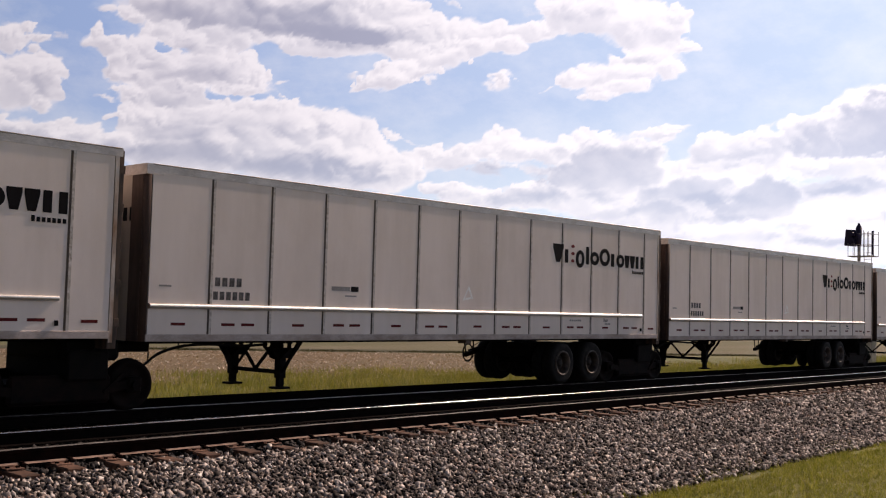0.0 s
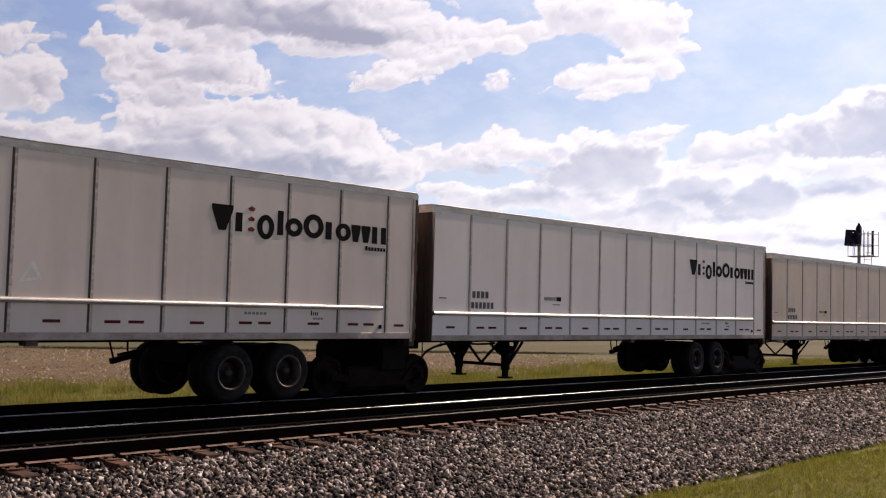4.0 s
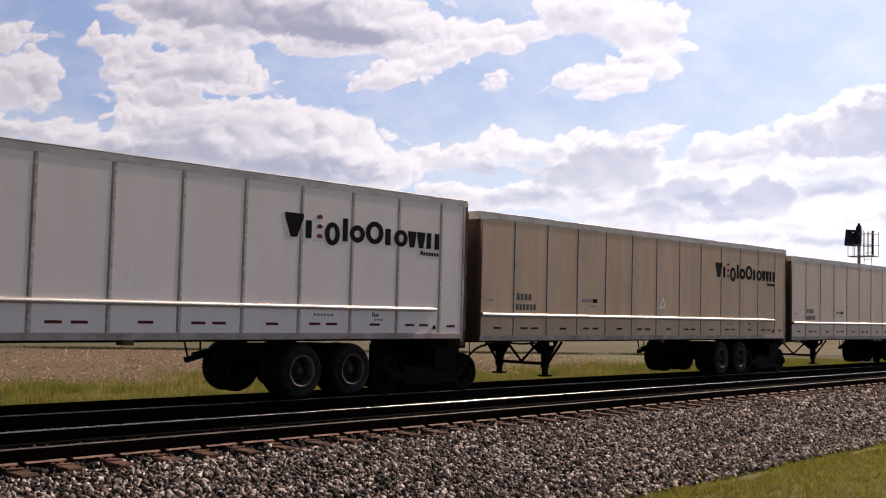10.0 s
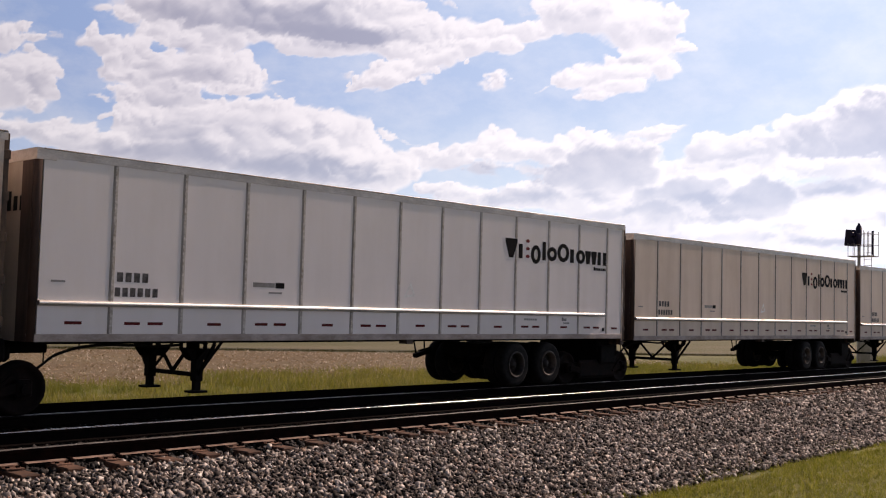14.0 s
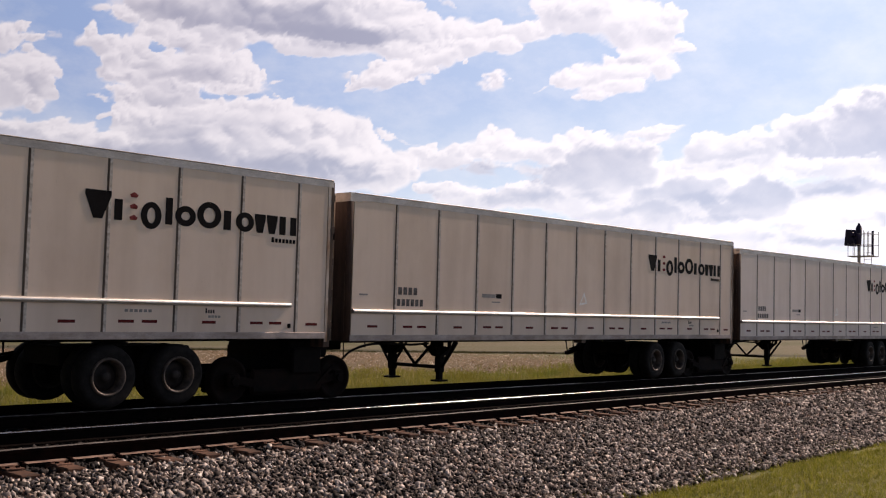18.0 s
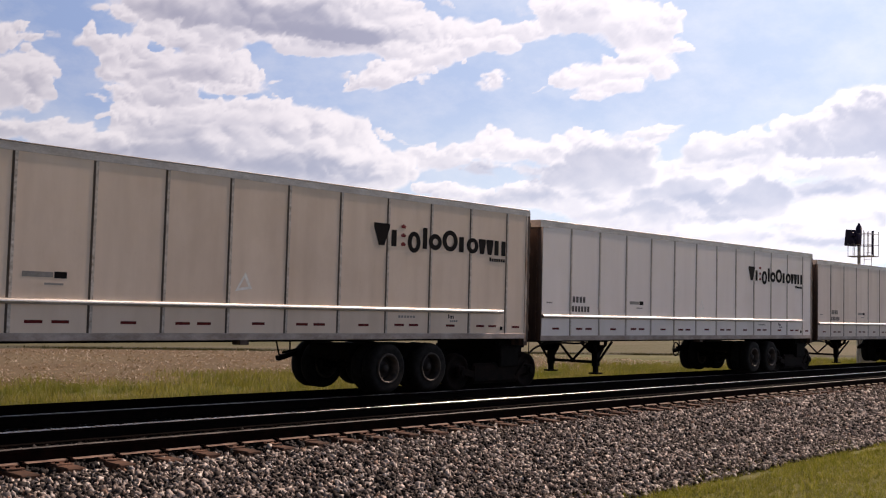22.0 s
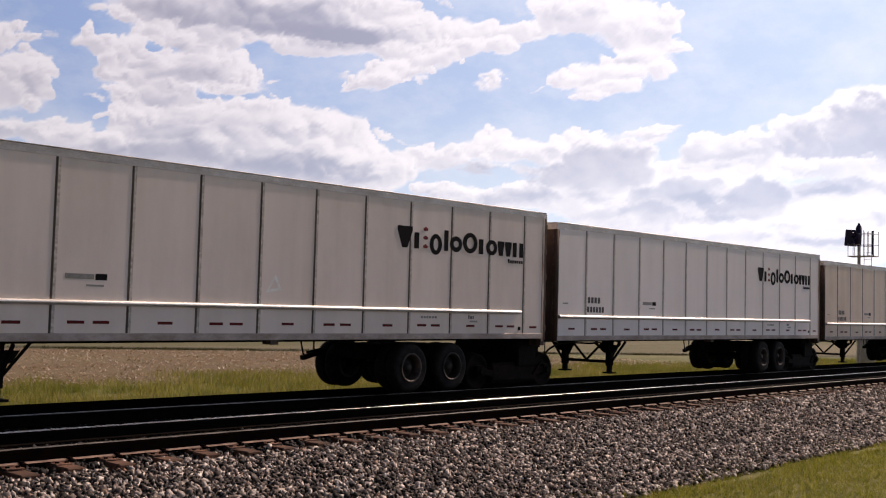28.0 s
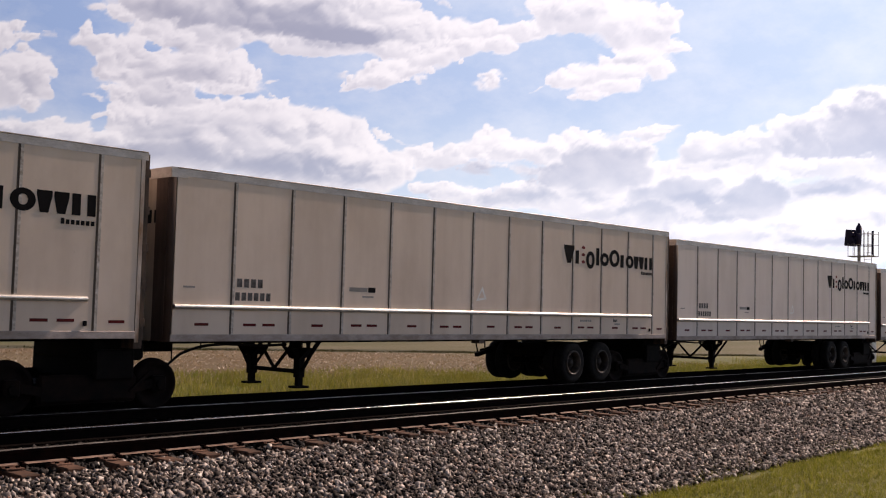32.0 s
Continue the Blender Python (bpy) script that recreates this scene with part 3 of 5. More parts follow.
def small_marks(trailer):
    y = NEAR - 0.0016
    # registration characters as plain bars, two rows
    for i in range(4):
        part("registration_bar", box(-14.86 + 0.15 * i, -14.755 + 0.15 * i, y - 0.001, y + 0.001, 2.10, 2.25), INK_WORN, trailer)
    for i in range(6):
        part("registration_bar", box(-14.89 + 0.135 * i, -14.795 + 0.135 * i, y - 0.001, y + 0.001, 1.87, 2.01), INK_WORN, trailer)
    for i in range(4):
        part("stencil_bar", box(-2.80 + 0.05 * i, -2.77 + 0.05 * i, y - 0.001, y + 0.001, 1.60, 1.66 + 0.03 * (i == 0)), INK_BLACK, trailer)
    for i in range(4):
        part("stencil_bar", box(-2.74 + 0.065 * i, -2.69 + 0.065 * i, y - 0.001, y + 0.001, 1.525, 1.565), INK_GREY, trailer)
    part("vent_slot", box(-15.95, -15.72, y - 0.002, y + 0.001, 2.06, 2.09), INK_GREY, trailer)
    part("marker_lamp", box(-1.02, -0.96, NEAR - 0.03, NEAR - 0.001, 1.36, 1.44, 0.006), INK_BLACK, trailer, "small dark marker lamp")
    for i in range(6):
        part("stencil_bar", box(-4.32 + 0.085 * i, -4.26 + 0.085 * i, y - 0.001, y + 0.001, 1.60, 1.645), INK_GREY, trailer)
    bm = bmesh.new()
    rim, core = ((-0.19, -0.15), (0.17, -0.10), (0.02, 0.19)), ((-0.11, -0.09), (0.09, -0.065), (0.01, 0.09))
    a = [[bm.verts.new((-8.2 + p, y, 2.16 + q)) for p, q in tri] for tri in (rim, core)]
    for i in range(3):
        j = (i + 1) % 3
        bm.faces.new((a[0][i], a[0][j], a[1][j], a[1][i]))
    part("faded_emblem", bm, INK_PALE, trailer, "faded pale three-cornered emblem")
    part("emblem_bar", box(-12.2, -11.72, y - 0.001, y + 0.001, 2.11, 2.19), INK_GREY, trailer)
    part("emblem_bar", box(-11.70, -11.50, y - 0.001, y + 0.001, 2.10, 2.20), INK_BLACK, trailer)
    part("emblem_bar", box(-11.85, -11.55, y - 0.001, y + 0.001, 2.0, 2.03), INK_GREY, trailer)


def build_wheel(name, parent, x, y, z):
    """A pair of road tyres on one hub, raised clear of the rails."""
    wheel = part(name, turned([(0.30, -0.13), (0.42, -0.15), (0.485, -0.125), (0.505, -0.06), (0.505, 0.06), (0.485, 0.12), (0.42, 0.145), (0.30, 0.13), (0.30, -0.13)], 32), RUBBER, parent, "black road tyre", (x, y, z), True)
    part("rim", turned([(0.305, -0.128), (0.300, -0.158), (0.285, -0.166), (0.262, -0.155), (0.238, -0.06), (0.236, 0.0), (0.236, 0.1), (0.302, 0.12), (0.305, -0.128)], 28), RIM_STEEL, wheel, "dusty steel rim", (0, 0, 0), True)
    part("hub", turned([(0.0, -0.10), (0.055, -0.10), (0.085, -0.075), (0.10, -0.02), (0.16, 0.0), (0.234, 0.03), (0.234, 0.06), (0.0, 0.09)], 20), HUB_STEEL, wheel, "dark hub and wheel disc", (0, 0, 0), True)
    return wheel


def build_trailer():
    t = new("road_rail_trailer")
    inner = NEAR + 0.03
    # near side: one panel between each pair of joints
    edges = [0.12] + SEAMS + [16.15]
    for a, b in zip(edges, edges[1:]):
        part("side_panel", slab(-b + 0.012, -a - 0.012, NEAR, NEAR + 0.03, FLOOR + 0.12, 0.13), PAINT_WHITE, t)
    for s in SEAMS:
        part("side_post", slab(-s - 0.012, -s + 0.034, NEAR - 0.006, NEAR + 0.028, FLOOR + 0.12, 0.13), POST_RIVETED, t, "pale riveted panel post")
        # the joint strip is sealant, with the post's shadow added to its colour
        part("joint_strip", slab(-s - 0.050, -s - 0.0125, NEAR - 0.004, NEAR + 0.02, FLOOR + 0.12, 0.13), SEAM_DARK, t, "dark sealed joint with the post's shadow painted in")
    part("side_lining", slab(-16.1, -0.05, inner + 0.003, inner + 0.02, FLOOR + 0.05, 0.06), SEAM_DARK, t)
    part("top_rail", wedge_strip(-16.15, -0.0, NEAR - 0.010, NEAR + 0.05, 0.0, 0.13), RAIL_TRIM, t, "grey aluminium top rail")
    part("roof_bead", rod((-16.15, NEAR - 0.012, top_at(-16.15)), (-0.02, NEAR - 0.012, top_at(-0.02)), 0.011, 10), BEAD_METAL, t, "thin bright roof edge bead", soft=True)
    part("bottom_rail", box(-16.17, -0.12, NEAR - 0.012, NEAR + 0.06, FLOOR, FLOOR + 0.12, 0.008), SILL_STEEL, t, "grey steel bottom rail")
    part("rub_rail", rod((-16.14, NEAR - 0.03, 1.745), (-0.98, NEAR - 0.03, 1.77), 0.043, 14), BRIGHT_METAL, t, "bright half-round rub rail", soft=True)
    part("far_side_wall", slab(-16.15, 0.0, 1.27, 1.30, FLOOR, 0.0), PAINT_WHITE, t)
    part("roof", wedge_strip(-16.1, 0.0, NEAR + 0.05, 1.27, -0.005, 0.05), RAIL_TRIM, t, "dull aluminium roof")
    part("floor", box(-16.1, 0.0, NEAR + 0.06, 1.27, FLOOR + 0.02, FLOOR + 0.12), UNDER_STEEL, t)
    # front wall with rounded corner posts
    part("front_wall", slab(-LEN, -LEN + 0.04, NEAR + 0.09, 1.21, FLOOR, 0.02), PAINT_FRONT, t, "grimy cream front wall, painted darker as shadow")
    # a flat dark brown strip on the front wall beside each corner
    for y0 in (NEAR + 0.09, 0.88):
        part("front_corner_plate", slab(-LEN - 0.008, -LEN - 0.001, y0, y0 + 0.33, FLOOR, 0.17), FRONT_STEEL, t, "dark brown strip on the front wall")
    for side in (-1, 1):
        bm = bmesh.new()
        n, r = 6, 0.09
        inner_ring, outer_ring = [], []
        for i in range(n):
            a = math.pi / 2 * i / (n - 1)
            for ring, rr in ((outer_ring, r), (inner_ring, r - 0.03)):
                x = -LEN + r - rr * math.sin(a)
                y = side * (1.30 - r + rr * math.cos(a))
                ring.append([bm.verts.new((x, y, FLOOR)), bm.verts.new((x, y, top_at(x) - 0.01))])
        for i in range(n - 1):
            for ring in (outer_ring, inner_ring):
                bm.faces.new((ring[i][0], ring[i + 1][0], ring[i + 1][1], ring[i][1]))
            for e in (0, 1):
                bm.faces.new((outer_ring[i][e], outer_ring[i + 1][e], inner_ring[i + 1][e], inner_ring[i][e]))
        bmesh.ops.recalc_face_normals(bm, faces=bm.faces)
        part("front_corner_post", bm, FRONT_STEEL, t, "dark rounded steel corner", soft=True)
    part("front_cap", wedge_strip(-LEN - 0.012, -LEN + 0.30, NEAR - 0.013, 1.313, -0.006, 0.17), RAIL_TRIM, t)
    for i in range(9):
        part("front_emblem_bar", box(-LEN - 0.005, -LEN + 0.002, -0.95 + 0.2 * i, -0.83 + 0.2 * i, 3.12, 3.34 + 0.08 * (i % 3 == 2)), INK_BLACK, t)
    # rear frame and doors
    part("rear_frame", slab(-0.12, -0.054, NEAR - 0.007, NEAR + 0.09, FLOOR - 0.06, 0.0), DOOR_RUST, t, "chipped rusty rear frame")
    part("door_edge", slab(-0.0535, 0.026, NEAR - 0.005, NEAR + 0.088, FLOOR - 0.02, 0.03), DOOR_EDGE, t, "dark rusted door edge")
    part("rear_frame", slab(-0.12, 0.0, 1.21, 1.31, FLOOR - 0.06, 0.0), DOOR_RUST, t, "chipped rusty rear frame")
    part("rear_sill", box(-0.14, 0.02, NEAR, 1.3, FLOOR - 0.16, FLOOR + 0.0, 0.01), DOOR_EDGE, t, "dark rusty rear sill")
    for y0 in (NEAR + 0.10, 0.01):
        door = part("rear_door", slab(-0.06, -0.01, y0, y0 + 1.19, FLOOR + 0.02, 0.1), PAINT_WHITE, t)
        part("lock_rod", rod((0.03, y0 + 0.6, FLOOR + 0.05), (0.03, y0 + 0.6, 3.9), 0.018, 8), RAIL_TRIM, door)
    for z in (1.35, 1.95, 2.55, 3.15, 3.75):
        part("door_hinge", box(-0.05, 0.05, NEAR - 0.011, NEAR + 0.06, z, z + 0.13, 0.003), DOOR_EDGE, t, "rusted door hinge")
    # reflectors along the lower edge: one and two to a panel in turn
    strip = None
    for i, s in enumerate(SEAMS):
        for d in ((0.62,) if i % 2 else (0.48, 0.90)):
            if strip is None:
                strip = part("reflector", box(-0.14, 0.14, -0.001, 0.001, -0.024, 0.024), REFLECTOR_RED, t, "dark red reflector strip", (-s - d, NEAR - 0.0016, 1.445))
            else:
                again(strip, (-s - d, NEAR - 0.0016, 1.445 + 0.004 * (i % 3)))
    again(strip, (-0.45, NEAR - 0.0016, 1.43))
    logo_marks(t)
    small_marks(t)
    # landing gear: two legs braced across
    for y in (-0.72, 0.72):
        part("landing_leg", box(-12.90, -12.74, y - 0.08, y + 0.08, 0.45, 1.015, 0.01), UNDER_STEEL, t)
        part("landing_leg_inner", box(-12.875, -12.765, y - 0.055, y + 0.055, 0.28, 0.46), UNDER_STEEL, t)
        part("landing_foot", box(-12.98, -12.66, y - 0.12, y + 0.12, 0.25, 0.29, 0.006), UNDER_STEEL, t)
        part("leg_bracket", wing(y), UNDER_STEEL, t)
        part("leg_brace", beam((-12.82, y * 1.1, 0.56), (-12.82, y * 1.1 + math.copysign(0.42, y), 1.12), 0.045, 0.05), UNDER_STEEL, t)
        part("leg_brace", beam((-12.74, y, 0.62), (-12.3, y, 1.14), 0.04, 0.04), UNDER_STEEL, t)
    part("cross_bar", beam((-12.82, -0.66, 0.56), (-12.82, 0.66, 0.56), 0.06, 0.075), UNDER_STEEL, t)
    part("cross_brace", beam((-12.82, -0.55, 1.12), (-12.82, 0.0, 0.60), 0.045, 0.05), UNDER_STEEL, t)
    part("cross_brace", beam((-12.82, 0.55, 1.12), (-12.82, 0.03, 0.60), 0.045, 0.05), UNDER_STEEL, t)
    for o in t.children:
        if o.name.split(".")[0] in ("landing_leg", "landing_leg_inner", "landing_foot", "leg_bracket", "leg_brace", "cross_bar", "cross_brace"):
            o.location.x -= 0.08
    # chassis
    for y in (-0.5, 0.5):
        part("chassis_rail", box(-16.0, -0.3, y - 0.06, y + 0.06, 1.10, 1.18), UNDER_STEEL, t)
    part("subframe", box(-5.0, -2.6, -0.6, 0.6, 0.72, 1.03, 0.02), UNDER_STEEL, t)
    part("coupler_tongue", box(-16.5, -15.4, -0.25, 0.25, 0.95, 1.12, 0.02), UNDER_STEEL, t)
    part("service_box", box(-8.22, -8.04, NEAR + 0.02, NEAR + 0.25, FLOOR - 0.085, FLOOR), SEAM_DARK, t)
    for x in (-4.53, -3.26):
        part("axle", rod((x, -1.0, 0.58), (x, 1.0, 0.58), 0.07, 10), UNDER_STEEL, t)
        for y in (-1.12, -0.80, 0.72, 1.03):
            build_wheel("road_wheel", t, x, y, 0.58)
        part("air_spring", rod((x + 0.42, -0.5, 0.6), (x + 0.42, -0.5, 1.05), 0.14, 14), RUBBER, t)
    # tool cradle hung ahead of the wheels
    part("hanger", beam((-5.50, 1.12, 1.17), (-5.36, 1.12, 0.70), 0.025, 0.025), UNDER_STEEL, t)
    part("hanger", beam((-5.10, 1.12, 1.17), (-5.08, 1.12, 0.74), 0.025, 0.025), UNDER_STEEL, t)
    part("cradle", beam((-5.42, 1.12, 0.68), (-4.95, 1.08, 0.80), 0.12, 0.10), BOGIE_STEEL, t)
    part("cradle_link", beam((-5.30, 1.10, 0.80), (-4.90, 1.06, 0.88), 0.04, 0.04), UNDER_STEEL, t)
    # air hose to the bogie ahead
    for x, z in ((-15.62, 0.82), (-15.03, 1.0)):
        part("hose_strap", beam((x, -0.55, 1.18), (x, -0.55, z), 0.016, 0.016), UNDER_STEEL, t)
    part("air_hose", hose(), RUBBER, t, soft=True)
    return t


def wedge_strip(x0, x1, y0, y1, lift, depth):
    """A strip under the roofline, lift below it, of the given depth."""
    bm = bmesh.new()
    ends = []
    for x in (x0, x1):
        z = top_at(x) - lift
        ends.append([bm.verts.new(p) for p in ((x, y0, z - depth), (x, y1, z - depth), (x, y1, z), (x, y0, z))])
    a, b = ends
    bm.faces.new(a), bm.faces.new(b[::-1])
    for i in range(4):
        j = (i + 1) % 4
        bm.faces.new((a[i], b[i], b[j], a[j]))
    bmesh.ops.recalc_face_normals(bm, faces=bm.faces)
    return bm


def wing(y):
    """The bracket that holds a leg: a plate across the trailer, wide at the top, with two round-off holes."""
    bm = bmesh.new()
    x0, x1 = -12.93, -12.905
    for a, b, z0, z1 in ((-0.42, 0.42, 1.105, 1.17), (-0.40, -0.31, 1.02, 1.105), (-0.18, 0.18, 1.02, 1.105), (0.31, 0.40, 1.02, 1.105)):
        box_into(bm, x0, x1, y + a, y + b, z0, z1)
    rim = ((-13.12, 1.01), (-12.52, 1.01), (-12.66, 0.82), (-12.98, 0.82))
    for side in (-0.10, 0.10):
        a = [bm.verts.new((x, y + side - 0.01, z)) for x, z in rim]
        b = [bm.verts.new((x, y + side + 0.01, z)) for x, z in rim]
        bm.faces.new(a), bm.faces.new(b[::-1])
        for i in range(4):
            j = (i + 1) % 4
            bm.faces.new((a[i], b[i], b[j], a[j]))
    top, low = ((-0.40, 1.02), (0.40, 1.02)), ((0.11, 0.80), (-0.11, 0.80))
    a = [bm.verts.new((x0, y + p, z)) for p, z in top + low]
    b = [bm.verts.new((x1, y + p, z)) for p, z in top + low]
    bm.faces.new(a), bm.faces.new(b[::-1])
    for i in range(4):
        j = (i + 1) % 4
        bm.faces.new((a[i], b[i], b[j], a[j]))
    bmesh.ops.recalc_face_normals(bm, faces=bm.faces)
    return bm


def hose():
    """A drooping tube, swept along its bend."""
    bm = bmesh.new()
    rings = []
    path = ((-15.78, 0.70), (-15.45, 0.92), (-15.05, 1.04), (-14.6, 1.08), (-14.1, 1.07), (-13.6, 1.05), (-13.1, 1.07))
    for i in range(25):
        k = min(int(i / 4), 5)
        f = i / 4 - k
        (xa, za), (xb, zb) = path[k], path[k + 1]
        zp, zn = path[max(k - 1, 0)][1], path[min(k + 2, 6)][1]
        z = za + f * (0.5 * (zb - zp) + f * (zp - 2.5 * za + 2 * zb - 0.5 * zn + f * (1.5 * (za - zb) + 0.5 * (zn - zp))))
        c = Vector((xa + (xb - xa) * f, -0.55, z))
        rings.append([bm.verts.new(c + Vector((0, 0.027 * math.cos(a * 1.0472), 0.027 * math.sin(a * 1.0472)))) for a in range(6)])
    for a, b in zip(rings, rings[1:]):
        for i in range(6):
            bm.faces.new((a[i], a[(i + 1) % 6], b[(i + 1) % 6], b[i]))
    return bm


def loop():
    """A wire basket hung on edge: a hoop with bars."""
    bm = bmesh.new()
    rings = []
    for i in range(18):
        a = 6.2832 * i / 18
        out = Vector((math.cos(a), 0, 1.15 * math.sin(a)))
        rings.append([bm.verts.new(out * (0.19 + 0.02 * math.cos(q * 1.2566)) + Vector((0, 0.02 * math.sin(q * 1.2566), 0))) for q in range(5)])
    for i in range(18):
        a, b = rings[i], rings[(i + 1) % 18]
        for q in range(5):
            bm.faces.new((a[q], a[(q + 1) % 5], b[(q + 1) % 5], b[q]))
    # wire bars run from the hoop up to the wheels
    for a in (-1.2, -0.75, -0.3, 0.2, 0.7):
        rod_into(bm, (0.19 * math.cos(a), 0, 0.22 * math.sin(a)), (0.19 * math.cos(a) * 0.5 + 0.46, 0.0, 0.20 * math.sin(a) * 0.7 + 0.20), 0.011, 5)
    rod_into(bm, (-0.17, 0, -0.03), (0.18, 0, 0.05), 0.012, 5)
    bmesh.ops.recalc_face_normals(bm, faces=bm.faces)
    return bm


# ---- bogie ----
WHEEL_R = 0.40


def build_bogie():
    b = new("rail_bogie")
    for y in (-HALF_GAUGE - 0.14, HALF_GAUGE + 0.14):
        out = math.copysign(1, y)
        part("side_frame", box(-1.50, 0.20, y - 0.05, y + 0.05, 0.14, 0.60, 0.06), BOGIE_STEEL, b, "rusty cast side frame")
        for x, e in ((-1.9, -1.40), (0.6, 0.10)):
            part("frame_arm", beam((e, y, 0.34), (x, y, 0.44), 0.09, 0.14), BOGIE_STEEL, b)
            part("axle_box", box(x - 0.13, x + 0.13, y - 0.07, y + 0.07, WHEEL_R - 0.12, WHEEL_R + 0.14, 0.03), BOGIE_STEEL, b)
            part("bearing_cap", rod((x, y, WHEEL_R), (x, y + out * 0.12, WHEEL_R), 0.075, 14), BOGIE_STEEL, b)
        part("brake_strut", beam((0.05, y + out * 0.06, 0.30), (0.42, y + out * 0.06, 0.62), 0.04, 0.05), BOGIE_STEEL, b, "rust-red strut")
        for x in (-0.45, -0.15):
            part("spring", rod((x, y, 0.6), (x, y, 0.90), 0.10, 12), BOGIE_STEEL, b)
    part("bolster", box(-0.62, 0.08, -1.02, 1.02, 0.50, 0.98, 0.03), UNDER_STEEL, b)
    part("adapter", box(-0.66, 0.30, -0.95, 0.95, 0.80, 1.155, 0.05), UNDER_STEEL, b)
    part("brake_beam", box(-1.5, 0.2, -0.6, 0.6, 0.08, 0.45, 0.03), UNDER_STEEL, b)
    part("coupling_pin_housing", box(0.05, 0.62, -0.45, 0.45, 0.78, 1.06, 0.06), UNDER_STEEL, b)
    return b


def build_wheelset(parent, x):
    profile = [(0.0, -0.07), (0.12, -0.07), (0.14, -0.03), (0.31, -0.02), (0.335, -0.065), (WHEEL_R, -0.065), (WHEEL_R + 0.002, 0.04), (WHEEL_R + 0.028, 0.05), (WHEEL_R + 0.028, 0.07), (0.335, 0.07), (0.31, 0.02), (0.14, 0.03), (0.12, 0.07), (0.0, 0.07)]
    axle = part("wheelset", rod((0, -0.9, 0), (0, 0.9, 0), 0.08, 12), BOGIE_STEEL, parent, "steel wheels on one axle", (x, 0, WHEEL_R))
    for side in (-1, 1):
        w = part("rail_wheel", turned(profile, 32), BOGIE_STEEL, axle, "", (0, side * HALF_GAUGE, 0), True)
        if side == 1:
            w.rotation_euler = (0, 0, math.pi)
    return axle


# ---- the train ----
SPEED, GAIN = 10.808, 0.00428
PITCH, FIRST = 16.70, 8.672
COUNT = 25


def run(t):
    return SPEED * t + GAIN * t * t


TINTS = {"white": PAINT_WHITE, "cool": PAINT_COOL, "cream": PAINT_CREAM, "tan": PAINT_TAN}
TINT_LABEL = {"white": "dirty white panelled freight trailer riding on a rail bogie", "cool": "cleaner cold white panelled freight trailer on a rail bogie",
              "cream": "cream discoloured panelled freight trailer riding on a rail bogie", "tan": "tan weathered panelled freight trailer riding on a rail bogie"}
ROW = "white white white white cool cream white cool tan cream cool cream cream cream white cream cool white cream white cool cream cream white white".split()
trailers, bogies, wheelsets = [], [], []


def build_train():
    first = tagged(build_trailer(), TINT_LABEL["white"], "freight trailer", "trailers of the train")
    bogie = tagged(build_bogie(), "dark rusty two-axle rail bogie under a trailer's rear", "rail bogie", "bogies of the train")
    for x in (-1.9, 0.6):
        build_wheelset(bogie, x)
    for k in range(COUNT):
        at = pose(FIRST + k * PITCH, TRACK_FAR, 0)
        if k == 0:
            first.matrix_basis, bogie.matrix_basis = at, at
            tr, bo = first, bogie
        else:
            tr, bo = copy_thing(first, at), copy_thing(bogie, at)
            tr["label"] = TINT_LABEL[ROW[k]]
            if k == 17:
                # its emblem has lost the first block
                tr["label"] = "dirty white panelled freight trailer with its first emblem block missing"
                for o in [o for o in tr.children if o.name.startswith("emblem_mark") and o.data.vertices[0].co.x < -4.65]:
                    bpy.data.objects.remove(o)
            for o in tr.children:
                if o.type == "MESH" and o.material_slots[0].material == PAINT_WHITE:
                    o.material_slots[0].link = "OBJECT"
                    o.material_slots[0].material = TINTS[ROW[k]]
                elif ROW[k] == "cool" and o.name.startswith("joint_strip"):
                    o.material_slots[0].link = "OBJECT"
                    o.material_slots[0].material = SEAM_PALE
                    o["label"] = "pale grey sealed joint"
        if k in (1, 16):
            part("wire_basket", loop(), RUBBER, tr, "black wire basket on two hangers", (-5.30, 1.12, 0.74), True)
        trailers.append(tr), bogies.append(bo)
        wheelsets.append([o for o in bo.children if o.name.startswith("wheelset")])


build_train()


